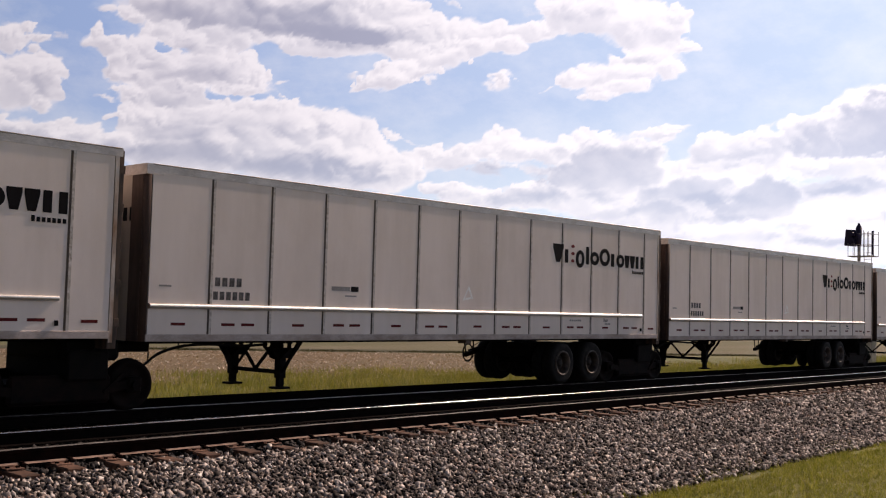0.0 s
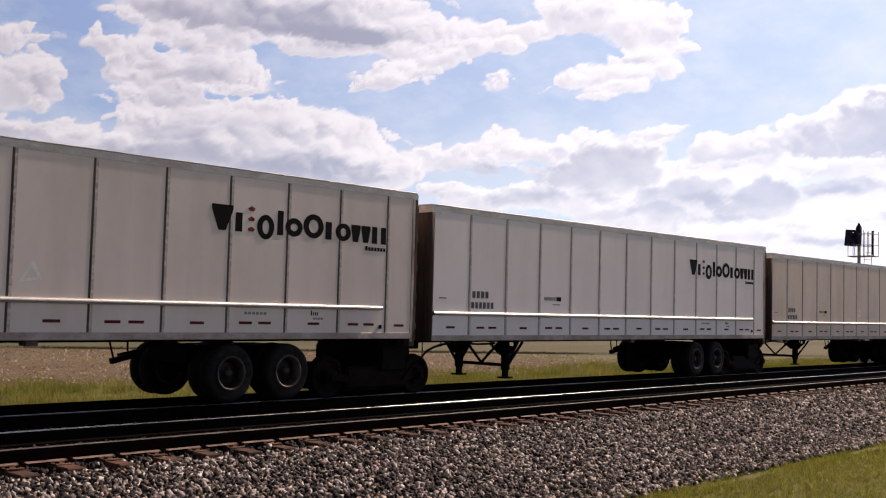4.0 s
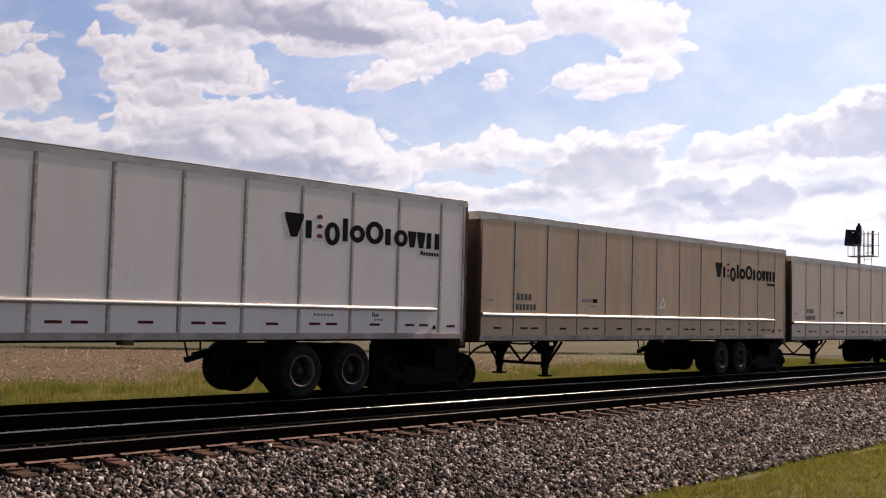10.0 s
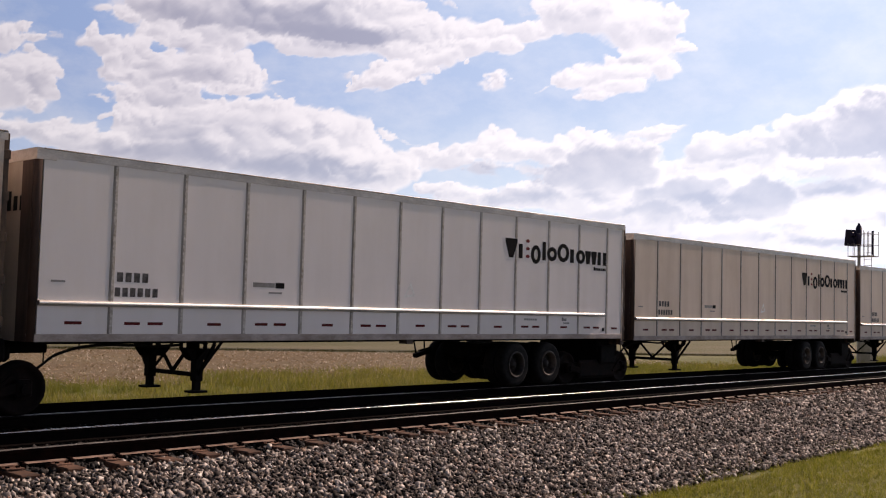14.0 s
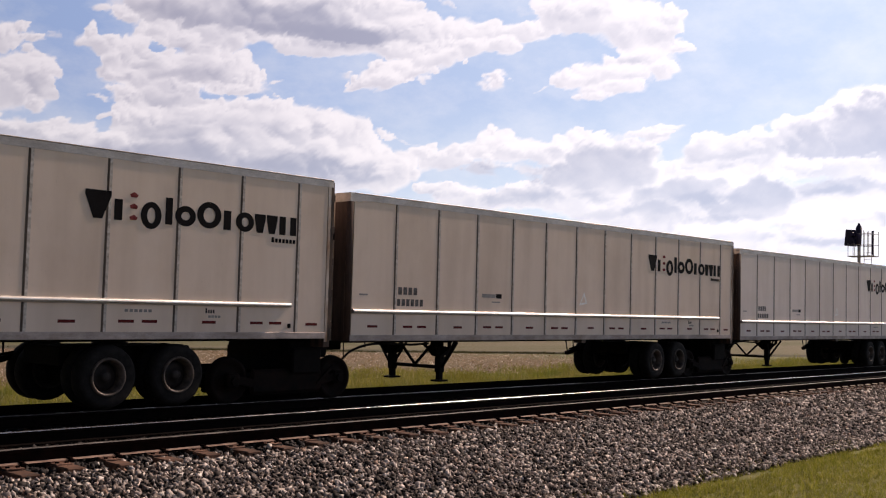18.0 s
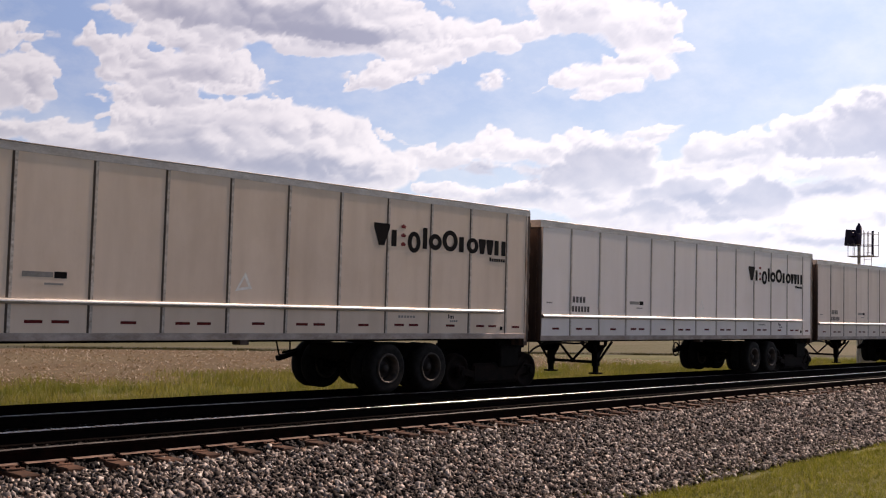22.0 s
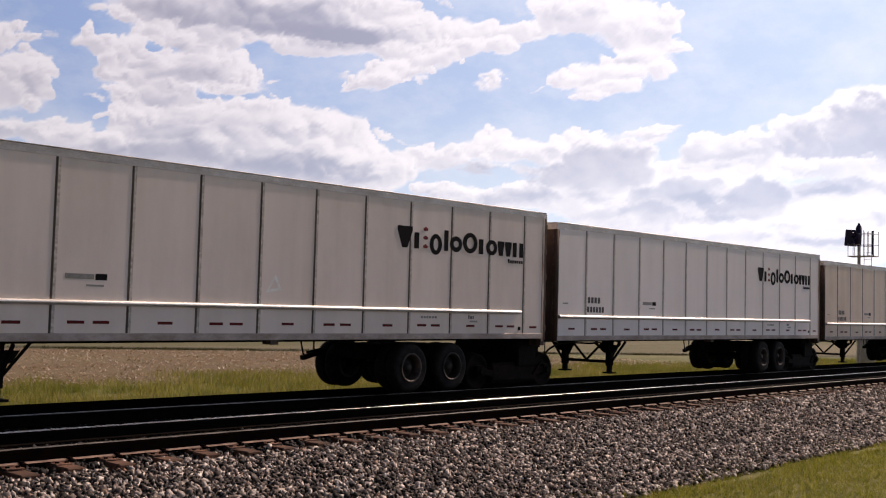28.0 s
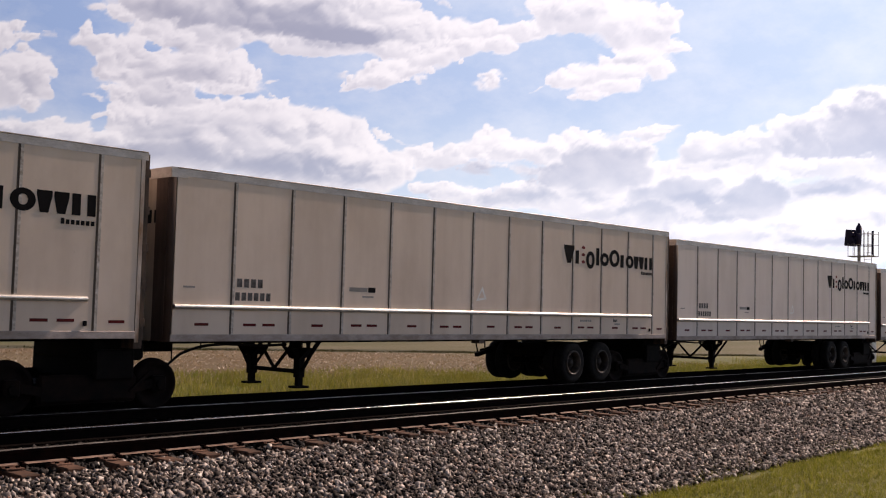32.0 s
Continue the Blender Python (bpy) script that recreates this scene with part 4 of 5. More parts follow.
# ---- signal ----
def build_signal():
    s = tagged(new("railway_signal"), "black signal head with a steel ladder and caged platform", "railway signal")
    s.location = (57.0, 20.4, -0.75)
    part("base", box(-0.35, 0.35, -0.35, 0.35, 0.0, 0.25, 0.02), CABINET_GREY, s)
    part("mast", rod((0, 0, 0.2), (0, 0, 7.4), 0.085, 12), SIGNAL_STEEL, s)
    bm = box(-0.06, 0.06, 0.12, 0.76, 6.72, 7.62, 0.03)
    bmesh.ops.rotate(bm, cent=(0, 0.44, 7.2), matrix=Matrix.Rotation(radians(6), 3, "X"), verts=bm.verts)
    head = part("backing_plate", bm, SIGNAL_BLACK, s, "flat black backing plate")
    bm = bmesh.new()
    bmesh.ops.create_cone(bm, cap_ends=True, segments=14, radius1=0.12, radius2=0.17, depth=1.0, matrix=Matrix.Translation((0.02, 0.02, 7.2)))
    bmesh.ops.create_cone(bm, cap_ends=False, segments=14, radius1=0.17, radius2=0.02, depth=0.30, matrix=Matrix.Translation((0.02, 0.02, 7.85)))
    part("signal_case", bm, SIGNAL_BLACK, s, "black lamp case with a pointed top", soft=True)
    for z in (6.95, 7.35):
        part("lamp_hood", rod((-0.40, 0.30, z), (-0.05, 0.30, z), 0.13, 14), SIGNAL_BLACK, head)
    part("platform", box(-0.4, 0.4, -0.92, 0.48, 6.12, 6.17), SIGNAL_STEEL, s)
    for x in (-0.38, 0.38):
        for y, z in ((0.46, 6.85), (0.1, 6.85), (-0.38, 7.55), (-0.58, 7.45), (-0.9, 7.5)):
            part("railing_post", rod((x, y, 6.15), (x, y, z), 0.017, 6), SIGNAL_STEEL, s)
        part("railing_bar", rod((x, -0.9, 7.35), (x, -0.05, 7.35), 0.014, 6), SIGNAL_STEEL, s)
        part("railing_bar", rod((x, -0.9, 6.75), (x, 0.46, 6.75), 0.014, 6), SIGNAL_STEEL, s)
    part("cage_board", box(-0.30, -0.20, -0.86, -0.78, 6.2, 7.5), SIGNAL_BLACK, s, "dark upright board")
    for y in (-0.62, -0.22):
        part("ladder_rail", rod((0.15, y, 0.1), (0.15, y, 7.5), 0.017, 6), SIGNAL_STEEL, s)
    for i in range(19):
        part("ladder_rung", rod((0.15, -0.62, 0.4 + 0.35 * i), (0.15, -0.22, 0.4 + 0.35 * i), 0.014, 6), SIGNAL_STEEL, s)
    c = tagged(new("relay_cabinet"), "pale grey metal relay cabinet beside the signal", "cabinet")
    c.location = (61.6, 21.6, -0.85)
    part("cabinet_body", box(-0.5, 0.5, -0.4, 0.4, 0.1, 1.6, 0.02), CABINET_GREY, c)
    part("cabinet_roof", box(-0.56, 0.56, -0.46, 0.46, 1.6, 1.66, 0.01), CABINET_GREY, c)
    part("cabinet_foot", box(-0.45, 0.45, -0.35, 0.35, 0.0, 0.1), SIGNAL_STEEL, c)


build_signal()

# ---- sky ----
def build_clouds(b, e):
    """Cover and shade of the cloud field, over bearings b right of the view's axis and elevations e, in degrees."""
    cover, shadow = np.zeros_like(b), np.zeros_like(b)
    rng = np.random.default_rng(11)
    # the field is stirred a little, so that no heap keeps a plain outline
    wb, we = np.zeros_like(b), np.zeros_like(b)
    for octave in range(6):
        k = 0.9 * 1.7 ** octave
        for _ in range(3):
            p, q, s, d = rng.uniform(-1, 1), rng.uniform(-1, 1), rng.uniform(0, 6.28), rng.uniform(0, 6.28)
            wave = np.sin(k * (p * b + q * e * 1.4) * 1.6 + s)
            wb += 0.16 / 1.45 ** octave * wave * math.cos(d)
            we += 0.11 / 1.45 ** octave * wave * math.sin(d)
    sb, se = b + wb, e + we

    # a coarser raggedness for the rims of the backlit heaps
    rag = np.zeros_like(b)
    for octave in range(7):
        for _ in range(4):
            p, q, s = rng.uniform(-1, 1), rng.uniform(-1, 1), rng.uniform(0, 6.28)
            rag += 0.05 / 1.55 ** octave * np.sin(1.5 * 1.75 ** octave * (p * b + q * e * 1.4) + s + 3.0 * wb)
    light = np.full_like(b, 0.8)
    cols, rows = b[0], e[:, 0]

    def window(at, up, w, h):
        r = 1.6 * max(w, h) + 0.8
        return np.ix_((rows > up - r) & (rows < up + r), (cols > at - r) & (cols < at + r))

    def reach(win, at, up, w, h, turn):
        c, s = math.cos(radians(turn)), math.sin(radians(turn))
        x, y = sb[win] - at, se[win] - up
        u, v = (x * c + y * s) / w, (y * c - x * s) / h
        return u, v, np.sqrt(u * u + v * v)

    def swell(at, up, w, h, turn, weight, deep):
        """One rounded swelling: its cover, and its light, brighter towards the upper right rim."""
        win = window(at, up, w, h)
        u, v, r = reach(win, at, up, w, h, turn)
        cover[win] = np.maximum(cover[win], weight * np.clip(1.35 - r, 0, 1))
        lum = 0.70 + 0.24 * v + 0.10 * u + 0.14 * np.clip(r, 0, 1) ** 2
        a = np.clip((1.02 - r) / 0.30, 0, 1) * deep
        light[win] = light[win] * (1 - a) + lum * a

    def cloud(at, up, w, h, turn, weight):
        swell(at, up, w, h, turn, weight, 0.75 * weight)
        if min(w, h) < 0.28:
            return
        kids = []
        for _ in range(int(7 + 5 * math.sqrt(w * h))):
            a, d = rng.uniform(-0.5, 3.6), rng.uniform(0.25, 0.97)
            kids.append((up + h * d * math.sin(a), at + w * d * math.cos(a), rng.uniform(0.2, 0.42) * math.sqrt(h * min(w, 2 * h)), d))
        for y, x, size, d in sorted(kids, reverse=True):
            swell(x, y, size * rng.uniform(1.0, 1.6), size, turn, weight * 0.95, 0.55 if at < 3 else 0.4)

    def backlit(at, up, w, h, turn, weight):
        """A heap with the sun behind it: a smooth grey body inside a bright upper rim."""
        win = window(at, up, w, h)
        u, v, r = reach(win, at, up, w, h, turn)
        r = r + rag[win]
        cover[win] = np.maximum(cover[win], np.clip(1.35 - r, 0, 1))
        k = np.clip((r - 0.62) / 0.34, 0, 1)
        lum = 0.42 - 0.08 * v + 0.25 * rag[win] + 0.52 * k * k * np.clip(0.35 + 0.9 * v + 0.25 * u, 0, 1)
        a = np.clip((1.05 - r) / 0.16, 0, 1) * np.clip(1.15 + 1.1 * v, 0, 1) * weight
        light[win] = light[win] * (1 - a) + lum * a

    def hole(at, up, w, h, turn, weight):
        win = window(at, up, w, h)
        cover[win] *= 1 - weight * np.clip(1.6 - 1.3 * reach(win, at, up, w, h, turn)[2], 0, 1)

    def shade(at, up, w, h, turn, weight):
        win = window(at, up, w, h)
        shadow[win] = np.maximum(shadow[win], weight * np.clip(1.5 - 1.2 * reach(win, at, up, w, h, turn)[2], 0, 1))

    # upper bank with its grey belly
    cloud(-14.54, 15.63, 3.77, 1.51, -0, 1.00)
    cloud(-10.27, 15.69, 5.03, 1.51, -0, 1.00)
    cloud(-6.20, 15.51, 4.71, 1.45, -0, 1.00)
    cloud(-7.88, 14.30, 4.71, 0.50, -0, 1.00)
    cloud(-3.02, 15.36, 2.98, 1.41, -15, 1.00)
    cloud(-0.94, 14.98, 1.73, 1.07, -0, 1.00)
    cloud(-3.71, 16.74, 2.20, 0.75, -0, 1.00)
    cloud(-17.62, 14.97, 0.75, 0.50, -0, 1.00)
    cloud(-18.65, 15.48, 1.26, 0.25, -0, 0.60)
    cloud(-12.97, 14.30, 2.51, 0.88, -0, 1.00)
    cloud(-15.38, 14.38, 1.88, 0.69, -0, 1.00)
    cloud(-1.07, 14.01, 2.51, 0.47, 18, 1.00)
    cloud(-3.26, 13.08, 2.36, 0.60, 18, 1.00)
    cloud(-4.67, 12.47, 1.26, 0.31, 15, 1.00)
    cloud(1.44, 15.29, 2.20, 0.88, -0, 1.00)
    cloud(3.98, 15.47, 2.20, 0.53, -0, 1.00)
    cloud(5.72, 15.63, 1.01, 0.44, -0, 1.00)
    cloud(2.89, 14.77, 1.32, 0.50, -0, 1.00)
    cloud(0.82, 14.67, 1.73, 0.57, -0, 1.00)
    cloud(-2.35, 14.27, 2.20, 0.44, -0, 1.00)
    shade(-9.97, 15.95, 5.03, 1.07, -0, 0.66)
    shade(-5.55, 15.04, 2.98, 0.75, -0, 1.00)
    shade(-14.55, 15.68, 2.83, 0.88, -0, 0.50)
    shade(-12.40, 15.08, 2.83, 0.57, -0, 0.40)
    shade(-2.38, 15.09, 1.88, 0.44, -0, 0.30)
    shade(-8.70, 15.21, 3.77, 0.50, -0, 0.70)
    shade(-13.86, 13.78, 1.26, 0.31, -0, 0.25)
    hole(-10.20, 13.76, 1.41, 0.69, -0, 1.00)
    hole(-5.49, 13.35, 1.41, 0.31, -0, 0.90)
    hole(-8.63, 13.42, 1.88, 0.44, -0, 1.00)
    # left heap
    cloud(-22.64, 11.26, 1.95, 1.45, -0, 1.00)
    cloud(-23.84, 10.95, 1.41, 1.32, -0, 1.00)
    cloud(-21.68, 11.65, 0.85, 1.07, -0, 1.00)
    cloud(-21.82, 10.19, 0.53, 0.44, -0, 1.00)
    cloud(-23.61, 13.29, 0.88, 0.82, -0, 1.00)
    cloud(-22.78, 13.96, 0.69, 0.28, -0, 0.80)
    cloud(-22.05, 13.60, 0.63, 0.28, -0, 0.80)
    cloud(-22.08, 13.03, 0.38, 0.25, -0, 0.80)
    cloud(-21.12, 13.77, 0.44, 0.31, -0, 0.45)
    cloud(-19.69, 13.42, 1.19, 0.53, -0, 1.00)
    cloud(-19.29, 14.49, 0.25, 0.50, -10, 0.80)
    cloud(-18.12, 13.38, 1.88, 0.57, -0, 1.00)
    cloud(-16.67, 13.50, 1.51, 0.75, -0, 1.00)
    cloud(-18.51, 12.47, 0.94, 0.57, -0, 1.00)
    cloud(-17.30, 12.67, 1.88, 0.69, -0, 1.00)
    cloud(-16.40, 12.17, 2.51, 0.82, -0, 1.00)
    cloud(-13.96, 12.67, 2.20, 1.07, -0, 1.00)
    cloud(-12.15, 12.81, 1.73, 0.88, -10, 1.00)
    cloud(-10.91, 12.42, 1.01, 0.75, -25, 1.00)
    cloud(-11.81, 11.85, 1.88, 0.38, -0, 1.00)
    cloud(-16.11, 11.01, 2.26, 1.07, -0, 1.00)
    cloud(-17.51, 11.01, 1.07, 0.82, -0, 0.80)
    cloud(-14.20, 11.28, 1.88, 0.69, -0, 1.00)
    cloud(-19.61, 11.63, 0.38, 0.25, -0, 0.50)
    cloud(-19.14, 10.86, 0.94, 0.25, -25, 0.50)
    cloud(-16.96, 10.40, 1.26, 0.50, -0, 0.90)
    hole(-12.85, 11.44, 1.13, 0.25, -5, 0.80)
    hole(-15.95, 13.86, 0.47, 0.28, -0, 1.00)
    hole(-20.13, 10.71, 0.63, 1.26, -0, 0.60)
    hole(-18.60, 14.49, 1.26, 0.63, -0, 0.90)
    hole(-19.65, 12.50, 0.79, 0.38, -0, 0.90)
    shade(-22.36, 11.06, 1.57, 0.94, -0, 0.18)
    shade(-15.56, 11.71, 2.20, 0.38, -10, 0.30)
    shade(-16.64, 12.85, 1.57, 0.38, -0, 0.28)
    shade(-14.09, 12.28, 1.88, 0.38, -0, 0.30)
    shade(-16.40, 10.75, 1.57, 0.44, -0, 0.25)
    # long bank over the train
    cloud(-15.17, 9.71, 4.08, 0.88, -0, 1.00)
    cloud(-17.07, 9.62, 1.51, 0.63, -0, 1.00)
    cloud(-18.31, 9.64, 0.57, 0.38, -0, 1.00)
    cloud(-11.29, 10.43, 4.08, 0.82, -0, 1.00)
    cloud(-15.11, 8.39, 5.03, 1.32, -0, 1.00)
    cloud(-21.76, 8.93, 2.83, 0.57, -0, 1.00)
    cloud(-23.86, 8.79, 1.88, 0.63, -0, 1.00)
    cloud(-20.29, 8.41, 2.20, 0.50, -0, 1.00)
    cloud(-18.03, 8.48, 1.88, 0.63, -0, 0.90)
    cloud(-9.76, 10.61, 2.83, 0.69, -0, 1.00)
    cloud(-7.27, 10.60, 1.26, 0.50, -20, 1.00)
    cloud(-8.47, 9.15, 4.08, 1.63, -0, 1.00)
    cloud(-5.83, 9.74, 2.36, 1.07, -28, 1.00)
    cloud(-3.90, 8.43, 1.95, 1.07, -35, 1.00)
    cloud(-2.62, 7.79, 1.13, 0.75, -32, 1.00)
    cloud(-7.17, 7.67, 5.03, 1.38, -0, 1.00)
    cloud(-4.34, 7.32, 2.51, 0.88, -0, 1.00)
    cloud(-3.16, 9.76, 0.82, 0.22, -20, 0.70)
    cloud(-2.04, 9.36, 0.82, 0.16, -5, 0.45)
    cloud(-2.84, 9.86, 0.38, 0.09, -30, 0.60)
    cloud(-1.52, 7.89, 0.63, 0.25, -0, 0.50)
    shade(-15.00, 9.30, 2.67, 0.69, -0, 0.55)
    shade(-14.22, 8.27, 4.40, 0.75, -0, 0.55)
    shade(-10.03, 9.74, 1.88, 0.57, -0, 0.45)
    shade(-7.80, 7.89, 5.03, 0.75, -0, 0.85)
    shade(-4.65, 7.40, 2.51, 0.44, -0, 0.55)
    shade(-22.77, 8.55, 2.51, 0.31, -0, 0.25)
    shade(-16.58, 8.29, 2.83, 0.57, -0, 0.50)
    shade(-8.44, 8.54, 3.14, 0.38, -0, 0.40)
    shade(-11.24, 9.30, 1.88, 0.50, -0, 0.40)
    shade(-7.09, 9.84, 0.79, 0.44, -0, 0.35)
    hole(-18.87, 9.30, 0.69, 0.28, 20, 0.90)
    hole(-19.25, 10.06, 0.94, 0.31, -0, 0.50)
    # small puffs in the clear part
    cloud(-6.41, 12.75, 0.94, 0.35, -0, 0.75)
    cloud(-9.52, 12.33, 0.41, 0.19, 10, 0.60)
    cloud(-9.49, 11.48, 0.50, 0.13, -30, 0.60)
    cloud(2.84, 12.95, 0.63, 0.60, -0, 0.70)
    cloud(2.22, 12.63, 0.63, 0.31, -0, 0.50)
    cloud(5.16, 12.42, 1.19, 0.13, 18, 0.50)
    cloud(6.42, 12.68, 0.47, 0.13, 18, 0.50)
    cloud(-4.22, 13.10, 0.31, 0.13, -0, 0.30)
    cloud(-0.20, 16.80, 0.50, 0.31, -0, 0.50)
    cloud(4.27, 16.58, 0.94, 0.38, -0, 0.35)
    # bright heap on the upper right
    cloud(8.37, 16.33, 2.98, 1.26, -0, 1.00)
    cloud(6.01, 16.52, 1.19, 0.94, -0, 1.00)
    cloud(10.41, 15.35, 2.20, 1.32, -0, 1.00)
    cloud(12.25, 15.60, 1.01, 1.13, -0, 1.00)
    cloud(12.96, 14.55, 0.63, 0.44, -0, 1.00)
    cloud(10.59, 13.80, 2.26, 1.01, -0, 1.00)
    cloud(9.12, 13.21, 2.58, 0.75, -0, 1.00)
    cloud(6.88, 12.98, 1.10, 0.47, -0, 1.00)
    cloud(11.89, 13.36, 0.82, 0.57, -0, 1.00)
    cloud(9.23, 12.49, 1.88, 0.47, -0, 0.90)
    cloud(8.30, 12.07, 0.79, 0.31, -0, 0.70)
    cloud(12.39, 16.33, 0.82, 0.50, -0, 1.00)
    hole(8.97, 14.42, 0.75, 0.16, -5, 0.80)
    hole(7.15, 15.09, 0.94, 0.44, -0, 0.80)
    hole(4.96, 14.34, 1.26, 0.44, -0, 0.70)
    hole(12.86, 15.29, 0.31, 0.19, -0, 0.70)
    shade(7.12, 16.52, 1.88, 0.50, -0, 0.20)
    shade(9.95, 15.51, 1.88, 0.38, -0, 0.18)
    shade(10.59, 14.01, 1.88, 0.25, -0, 0.18)
    # low heaps to the right
    cloud(0.36, 8.72, 2.14, 0.69, 14, 1.00)
    cloud(2.61, 9.68, 0.88, 0.69, -0, 1.00)
    cloud(3.04, 9.13, 1.95, 0.82, -0, 1.00)
    cloud(-0.85, 8.78, 1.07, 0.35, -0, 1.00)
    cloud(4.93, 9.03, 2.26, 0.53, -0, 1.00)
    cloud(7.95, 9.50, 1.82, 0.75, -0, 1.00)
    cloud(6.81, 8.93, 2.51, 0.69, -0, 1.00)
    cloud(9.51, 8.83, 1.63, 0.69, -0, 1.00)
    cloud(10.92, 8.95, 0.69, 0.63, -0, 1.00)
    cloud(10.66, 10.05, 1.19, 0.38, -0, 0.80)
    cloud(12.24, 10.34, 1.19, 0.25, -0, 0.80)
    cloud(11.94, 9.62, 1.51, 0.28, -0, 0.80)
    cloud(8.08, 7.83, 3.14, 1.07, -0, 1.00)
    cloud(5.11, 8.04, 2.51, 0.44, -0, 0.60)
    cloud(-0.29, 6.92, 1.26, 0.41, -0, 1.00)
    cloud(2.00, 6.36, 2.83, 0.63, -0, 1.00)
    cloud(4.66, 7.04, 1.32, 0.47, -0, 1.00)
    cloud(6.87, 6.26, 3.14, 0.69, -0, 1.00)
    cloud(11.31, 7.42, 1.13, 1.38, -0, 1.00)
    cloud(12.83, 6.87, 2.36, 1.32, -0, 1.00)
    cloud(10.11, 6.09, 4.08, 0.88, -0, 1.00)
    cloud(2.28, 7.99, 1.88, 0.57, -0, 0.55)
    shade(2.28, 7.93, 2.20, 0.44, -0, 0.50)
    shade(4.83, 6.48, 1.57, 0.38, -0, 0.40)
    shade(8.41, 6.66, 1.19, 0.25, -0, 0.45)
    shade(5.10, 8.29, 1.57, 0.25, -0, 0.40)
    shade(-0.84, 6.50, 1.88, 0.25, -0, 0.30)
    shade(6.18, 9.05, 0.94, 0.25, -0, 0.35)
    # far right banks
    cloud(15.92, 9.03, 2.67, 1.13, -0, 1.00)
    cloud(15.76, 9.87, 1.95, 0.28, -0, 1.00)
    cloud(14.37, 8.08, 2.83, 0.82, -0, 1.00)
    cloud(17.29, 8.35, 1.38, 1.32, -0, 1.00)
    cloud(19.36, 9.78, 1.63, 1.13, -0, 1.00)
    cloud(18.71, 10.39, 1.01, 0.57, -0, 1.00)
    cloud(20.95, 10.78, 1.32, 0.69, -0, 1.00)
    cloud(22.40, 11.34, 1.73, 0.88, -0, 1.00)
    cloud(21.59, 9.71, 2.98, 1.32, -0, 1.00)
    cloud(21.05, 8.22, 2.83, 0.82, -0, 1.00)
    cloud(23.14, 9.36, 1.73, 1.32, -0, 1.00)
    cloud(15.85, 6.81, 2.83, 0.82, -0, 1.00)
    cloud(14.08, 7.11, 2.04, 1.01, -0, 1.00)
    cloud(17.03, 5.78, 1.88, 1.01, -0, 1.00)
    cloud(14.69, 5.90, 1.57, 0.69, -0, 1.00)
    cloud(19.86, 6.83, 3.46, 1.32, -0, 0.80)
    cloud(21.52, 7.62, 2.83, 1.01, -0, 0.80)
    cloud(20.15, 5.59, 2.20, 0.82, -0, 1.00)
    cloud(22.69, 5.57, 1.73, 1.01, -0, 1.00)
    cloud(15.88, 4.45, 6.91, 1.13, -0, 0.80)
    cloud(20.24, 4.12, 5.03, 1.32, -0, 0.90)
    cloud(11.35, 5.02, 4.08, 0.69, -0, 0.80)
    cloud(17.21, 10.49, 0.82, 0.19, 15, 0.50)
    shade(23.14, 8.85, 1.57, 1.26, -0, 0.20)
    shade(14.69, 5.48, 1.88, 0.28, -0, 0.40)
    shade(21.46, 7.10, 2.83, 0.44, -0, 0.25)
    shade(22.88, 5.48, 1.07, 0.38, -0, 0.40)
    shade(19.87, 4.94, 2.20, 0.25, -0, 0.35)
    shade(12.18, 9.92, 1.26, 0.19, -0, 0.20)
    shade(15.77, 8.82, 1.88, 0.25, -0, 0.20)
    shade(12.86, 4.42, 3.77, 0.31, -0, 0.20)
    shade(15.49, 8.31, 1.88, 0.25, -0, 0.25)
    shade(13.71, 8.09, 1.57, 0.25, -0, 0.20)
    shade(18.13, 4.46, 3.77, 0.31, -0, 0.30)
    shade(2.95, 6.44, 2.20, 0.31, -0, 0.35)
    shade(14.33, 6.57, 1.88, 0.25, -0, 0.35)
    shade(20.37, 4.47, 1.88, 0.25, -0, 0.30)
    hole(19.24, 7.14, 1.26, 0.25, -0, 0.55)
    hole(17.84, 4.91, 1.26, 0.22, -0, 0.50)
    hole(12.35, 9.07, 0.94, 0.31, -0, 0.70)
    hole(22.28, 6.65, 1.26, 0.25, -0, 0.50)
    hole(3.54, 7.86, 1.26, 0.25, -0, 0.60)
    # a gap beside the left heap, the streak under the upper bank, pale breaks low on the right
    hole(-20.05, 11.59, 0.73, 1.79, -4, 1.00)
    hole(-22.00, 9.37, 2.04, 0.29, 0, 0.50)
    hole(-20.50, 13.78, 0.50, 0.74, 0, 0.80)
    cloud(-2.26, 13.30, 1.90, 0.52, 24, 1.00)
    cloud(-0.60, 14.15, 1.40, 0.61, 12, 1.00)
    cloud(-3.26, 12.83, 1.27, 0.46, 15, 1.00)
    hole(-7.35, 12.73, 1.41, 0.73, 0, 0.80)
    hole(-1.49, 12.07, 1.90, 0.43, 18, 1.00)
    hole(16.77, 11.77, 1.17, 1.18, 0, 1.00)
    hole(15.75, 10.91, 1.76, 0.42, 0, 0.80)
    cloud(15.33, 9.22, 1.94, 0.78, 0, 1.00)
    cloud(11.57, 9.98, 1.46, 0.30, 4, 0.90)
    hole(12.94, 9.46, 0.78, 0.42, 0, 0.80)
    hole(12.50, 8.76, 0.97, 0.27, 0, 0.70)
    shade(20.91, 6.88, 1.65, 0.26, 0, 0.60)
    shade(20.23, 4.32, 2.50, 0.24, 0, 0.60)
    shade(22.42, 5.49, 1.13, 0.26, 0, 0.55)
    shade(18.97, 5.06, 1.97, 0.18, 0, 0.50)
    hole(20.22, 7.56, 2.23, 0.26, 0, 0.60)
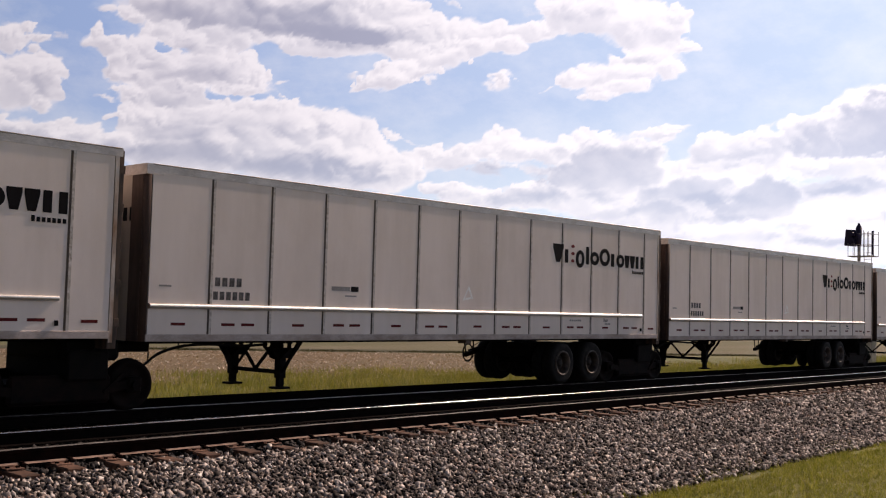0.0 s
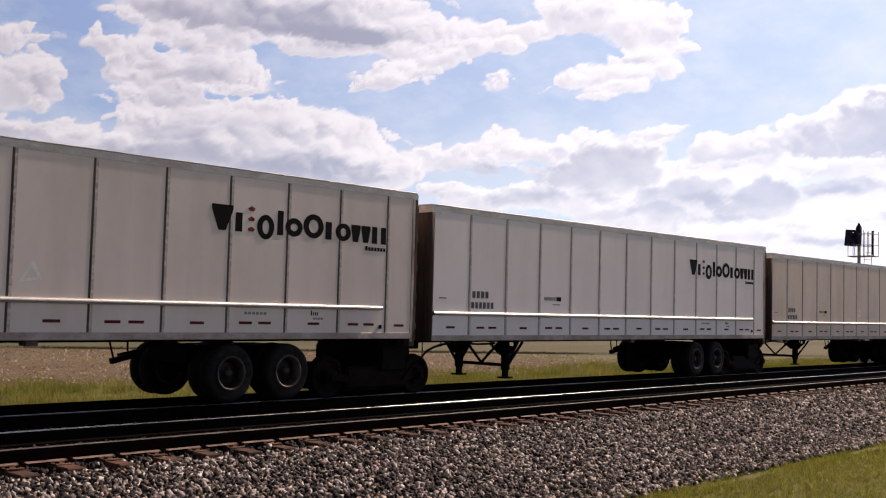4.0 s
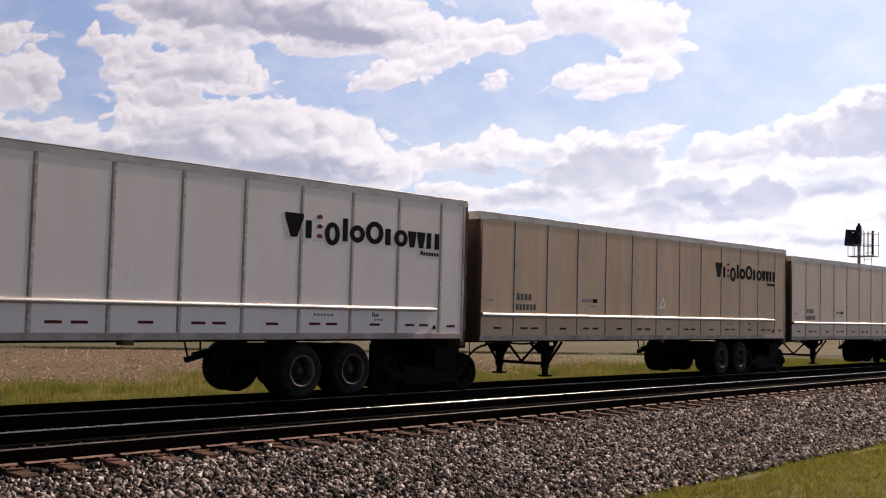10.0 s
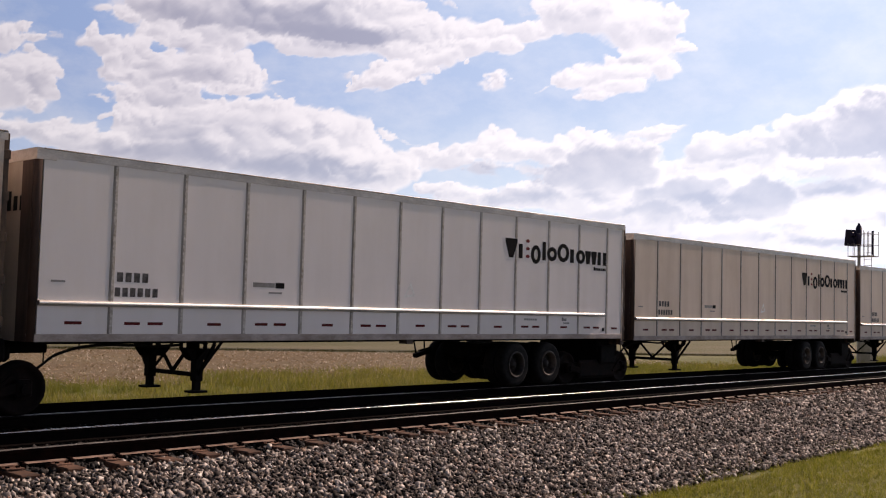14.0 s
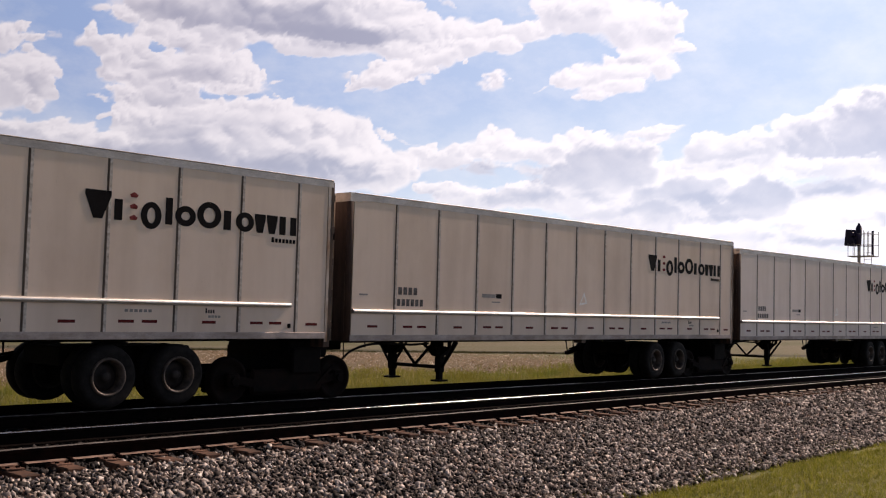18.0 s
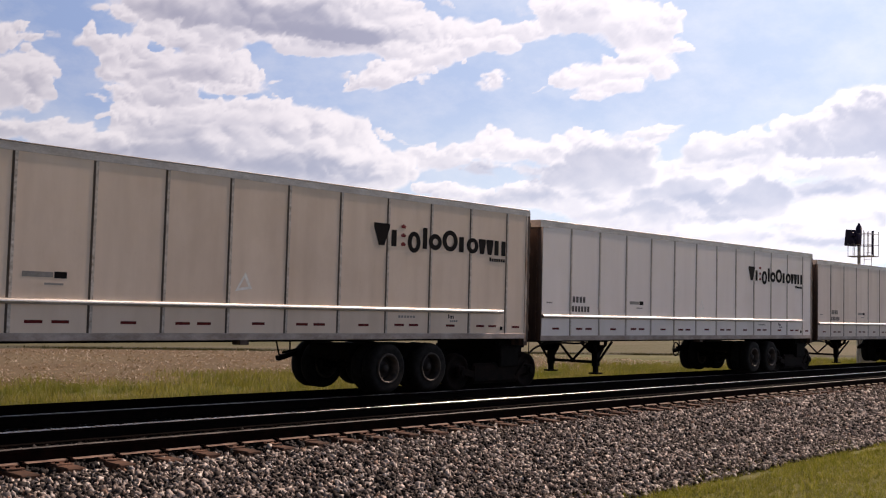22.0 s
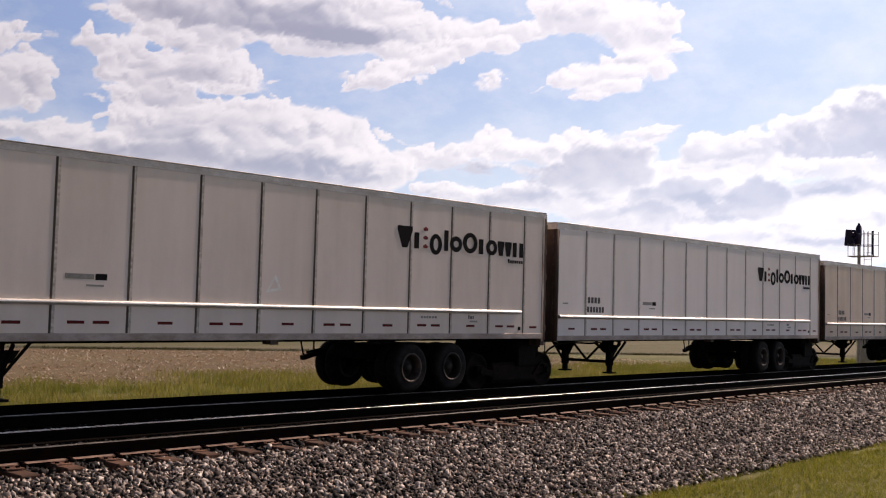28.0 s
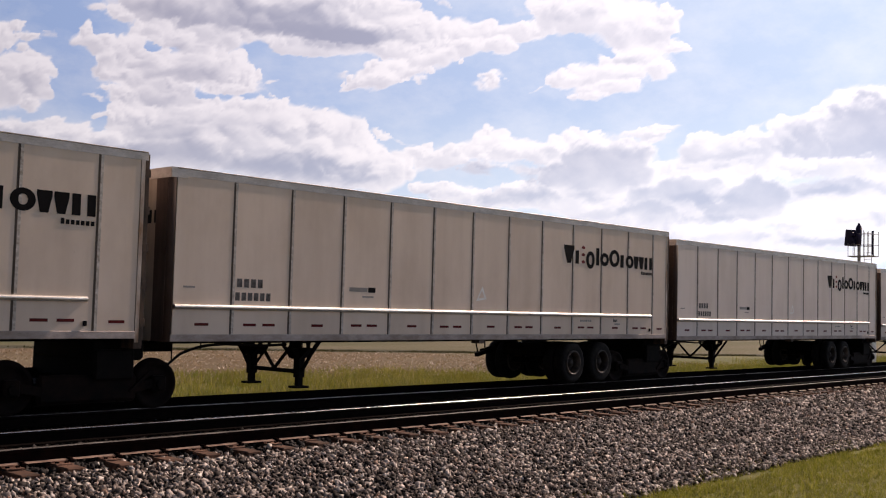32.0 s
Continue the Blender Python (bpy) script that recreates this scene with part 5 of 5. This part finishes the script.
    hole(19.24, 6.54, 0.84, 0.30, 0, 0.60)
    hole(21.47, 3.95, 1.64, 0.23, 0, 0.60)
    hole(0.39, 7.47, 1.89, 0.31, 0, 0.60)
    hole(-20.48, 11.69, 0.47, 1.58, 0, 1.00)
    hole(-0.97, 12.82, 0.64, 0.37, 0, 1.00)
    cloud(-19.36, 14.11, 0.34, 0.63, -15, 0.90)
    hole(17.26, 11.17, 0.87, 0.47, 0, 0.90)
    # heaps with the sun behind them
    backlit(23.00, 9.30, 4.30, 2.50, 5, 0.90)
    backlit(19.23, 9.26, 1.82, 1.57, -0, 0.40)
    backlit(15.77, 8.97, 2.51, 1.13, -0, 0.30)
    backlit(8.60, 7.85, 3.40, 1.95, 6, 0.75)
    backlit(12.84, 6.41, 3.30, 1.45, 10, 0.70)
    backlit(16.95, 6.40, 2.00, 1.45, 4, 0.92)
    backlit(4.36, 6.53, 2.07, 0.82, -0, 0.50)
    backlit(10.73, 5.38, 3.46, 0.94, -0, 0.35)
    backlit(21.46, 6.81, 3.14, 0.82, -0, 0.30)
    cloud(20.91, 8.40, 2.21, 0.38, -6, 1.00)
    cloud(19.23, 8.32, 1.13, 0.29, 0, 1.00)
    return cover, light - 0.48 * shadow


def build_backdrop():
    rad = 3000.0
    fine = np.arange(-27, 27.01, 0.11)
    bear = np.concatenate([np.arange(-180, -27.5, 2.5), fine, np.arange(29.5, 180, 2.5)])
    elev = np.concatenate([np.arange(-3, 2.9, 0.5), np.arange(3, 19.5, 0.11), np.arange(20, 33, 1.5)])
    B, E = np.meshgrid(bear, elev)
    az, el = AXIS - np.radians(B), np.radians(E)
    co = np.stack([rad * np.cos(el) * np.cos(az), rad * np.cos(el) * np.sin(az), rad * np.sin(el)], -1).reshape(-1, 3)
    n, rows = len(bear), len(elev)
    i, j = np.meshgrid(np.arange(n), np.arange(rows - 1))
    nxt = (i + 1) % n
    quads = np.stack([j * n + i, (j + 1) * n + i, (j + 1) * n + nxt, j * n + nxt], -1).reshape(-1, 4)
    me = bpy.data.meshes.new("sky_backdrop")
    me.vertices.add(len(co))
    me.vertices.foreach_set("co", co.astype(np.float32).ravel())
    me.loops.add(quads.size)
    me.loops.foreach_set("vertex_index", quads.astype(np.int32).ravel())
    me.polygons.add(len(quads))
    me.polygons.foreach_set("loop_start", np.arange(0, quads.size, 4, dtype=np.int32))
    me.update(calc_edges=True)
    cover, light = build_clouds(B, E)
    away = np.clip((np.abs(B) - 24) / 8, 0, 1)
    cover = cover * (1 - away) + 0.33 * away
    light = light * (1 - away) + 0.72 * away
    off = np.degrees(np.abs((az - math.atan2(SUN.y, SUN.x) + math.pi) % (2 * math.pi) - math.pi))
    glow = 0.09 + 1.08 * np.exp(-(off / 98.0) ** 2)
    haze = np.clip((glow - 0.80) / 0.30, 0, 1) * 0.6 + np.clip((12 - E) / 10, 0, 0.8)
    for name, field in (("cover", cover), ("light", light), ("glow", glow), ("haze", np.clip(haze, 0, 1))):
        me.attributes.new(name, "FLOAT", "POINT").data.foreach_set("value", field.astype(np.float32).ravel())
    smooth(me)
    m, nt, b = material("sky_clouds")

    def field(name):
        a = nt.nodes.new("ShaderNodeAttribute")
        a.attribute_name = name
        return a.outputs["Fac"]

    def wavy(value, grain, amount, low, high):
        a = nt.nodes.new("ShaderNodeMath")
        a.operation = "MULTIPLY_ADD"
        nt.links.new(grain, a.inputs[0])
        a.inputs[1].default_value = amount
        nt.links.new(value, a.inputs[2])
        r = nt.nodes.new("ShaderNodeMapRange")
        r.interpolation_type = "SMOOTHSTEP"
        r.inputs["From Min"].default_value = low + amount / 2
        r.inputs["From Max"].default_value = high + amount / 2
        nt.links.new(a.outputs[0], r.inputs["Value"])
        return r.outputs["Result"]

    puffs = noise_at(nt, 0.020, 8, 0.6)
    soft_puffs = noise_at(nt, 0.016, 5, 0.5)
    alpha = wavy(field("cover"), puffs, 0.42, 0.22, 0.60)
    tone = wavy(field("light"), soft_puffs, 0.20, 0.24, 0.98)
    blue = mix(nt, field("haze"), (0.315, 0.535, 0.93), (0.61, 0.865, 1.09))
    # thin high veils whiten parts of the blue
    veil = ramp(nt, [(0.40, 0.0), (0.70, 0.34)], noise_at(nt, 0.0042, 6, 0.62, (1, 1, 1.8))).outputs["Color"]
    blue = mix(nt, veil, blue, (0.84, 1.02, 1.16))
    dark = mix(nt, field("haze"), (0.335, 0.41, 0.59), (0.46, 0.615, 0.83))
    white = mix(nt, field("haze"), (0.88, 1.01, 1.16), (0.94, 1.10, 1.22))
    lump_col = mix(nt, tone, dark, white)
    col = mix(nt, alpha, blue, lump_col)
    nt.nodes.remove(b)
    em = nt.nodes.new("ShaderNodeEmission")
    nt.links.new(col, em.inputs["Color"])
    nt.links.new(field("glow"), em.inputs["Strength"])
    nt.links.new(em.outputs[0], nt.nodes["Material Output"].inputs["Surface"])
    me.materials.append(m)
    return tagged(new("sky_backdrop", me), "pale blue sky with white and grey clouds", "sky", kind="structure")


backdrop = build_backdrop()


build_track("track_1", TRACK_FAR, 0.0, 0.0, 84, 0.2, "rusty railway track under the passing train")
build_track("track_2", TRACK_NEAR, NEAR_Z, 2.45, 84, 0.0, "empty railway track with polished rails and wooden ties")


def motions():
    steps = [i * 32.0 / 16 for i in range(17)]
    for k in range(COUNT):
        for thing in (trailers[k], bogies[k]):
            walk(thing, [(t, pose(FIRST + k * PITCH - run(t), TRACK_FAR, 0, 0, -0.18 if thing is trailers[k] else 0.0, 0)) for t in steps])
    for k in range(COUNT):
        for w in wheelsets[k]:
            x = w.location.x
            walk(w, [(i / FPS, pose(x, 0, WHEEL_R, 0, -math.degrees(run(i / FPS) / WHEEL_R) % 360, 0)) for i in range(0, 32 * FPS + 1)])
    drift = backdrop
    walk(drift, [(0.0, pose(0, 0, 0, 0, 0, -0.28)), (32.0, pose(0, 0, 0, 0, 0, 0.27))])


motions()
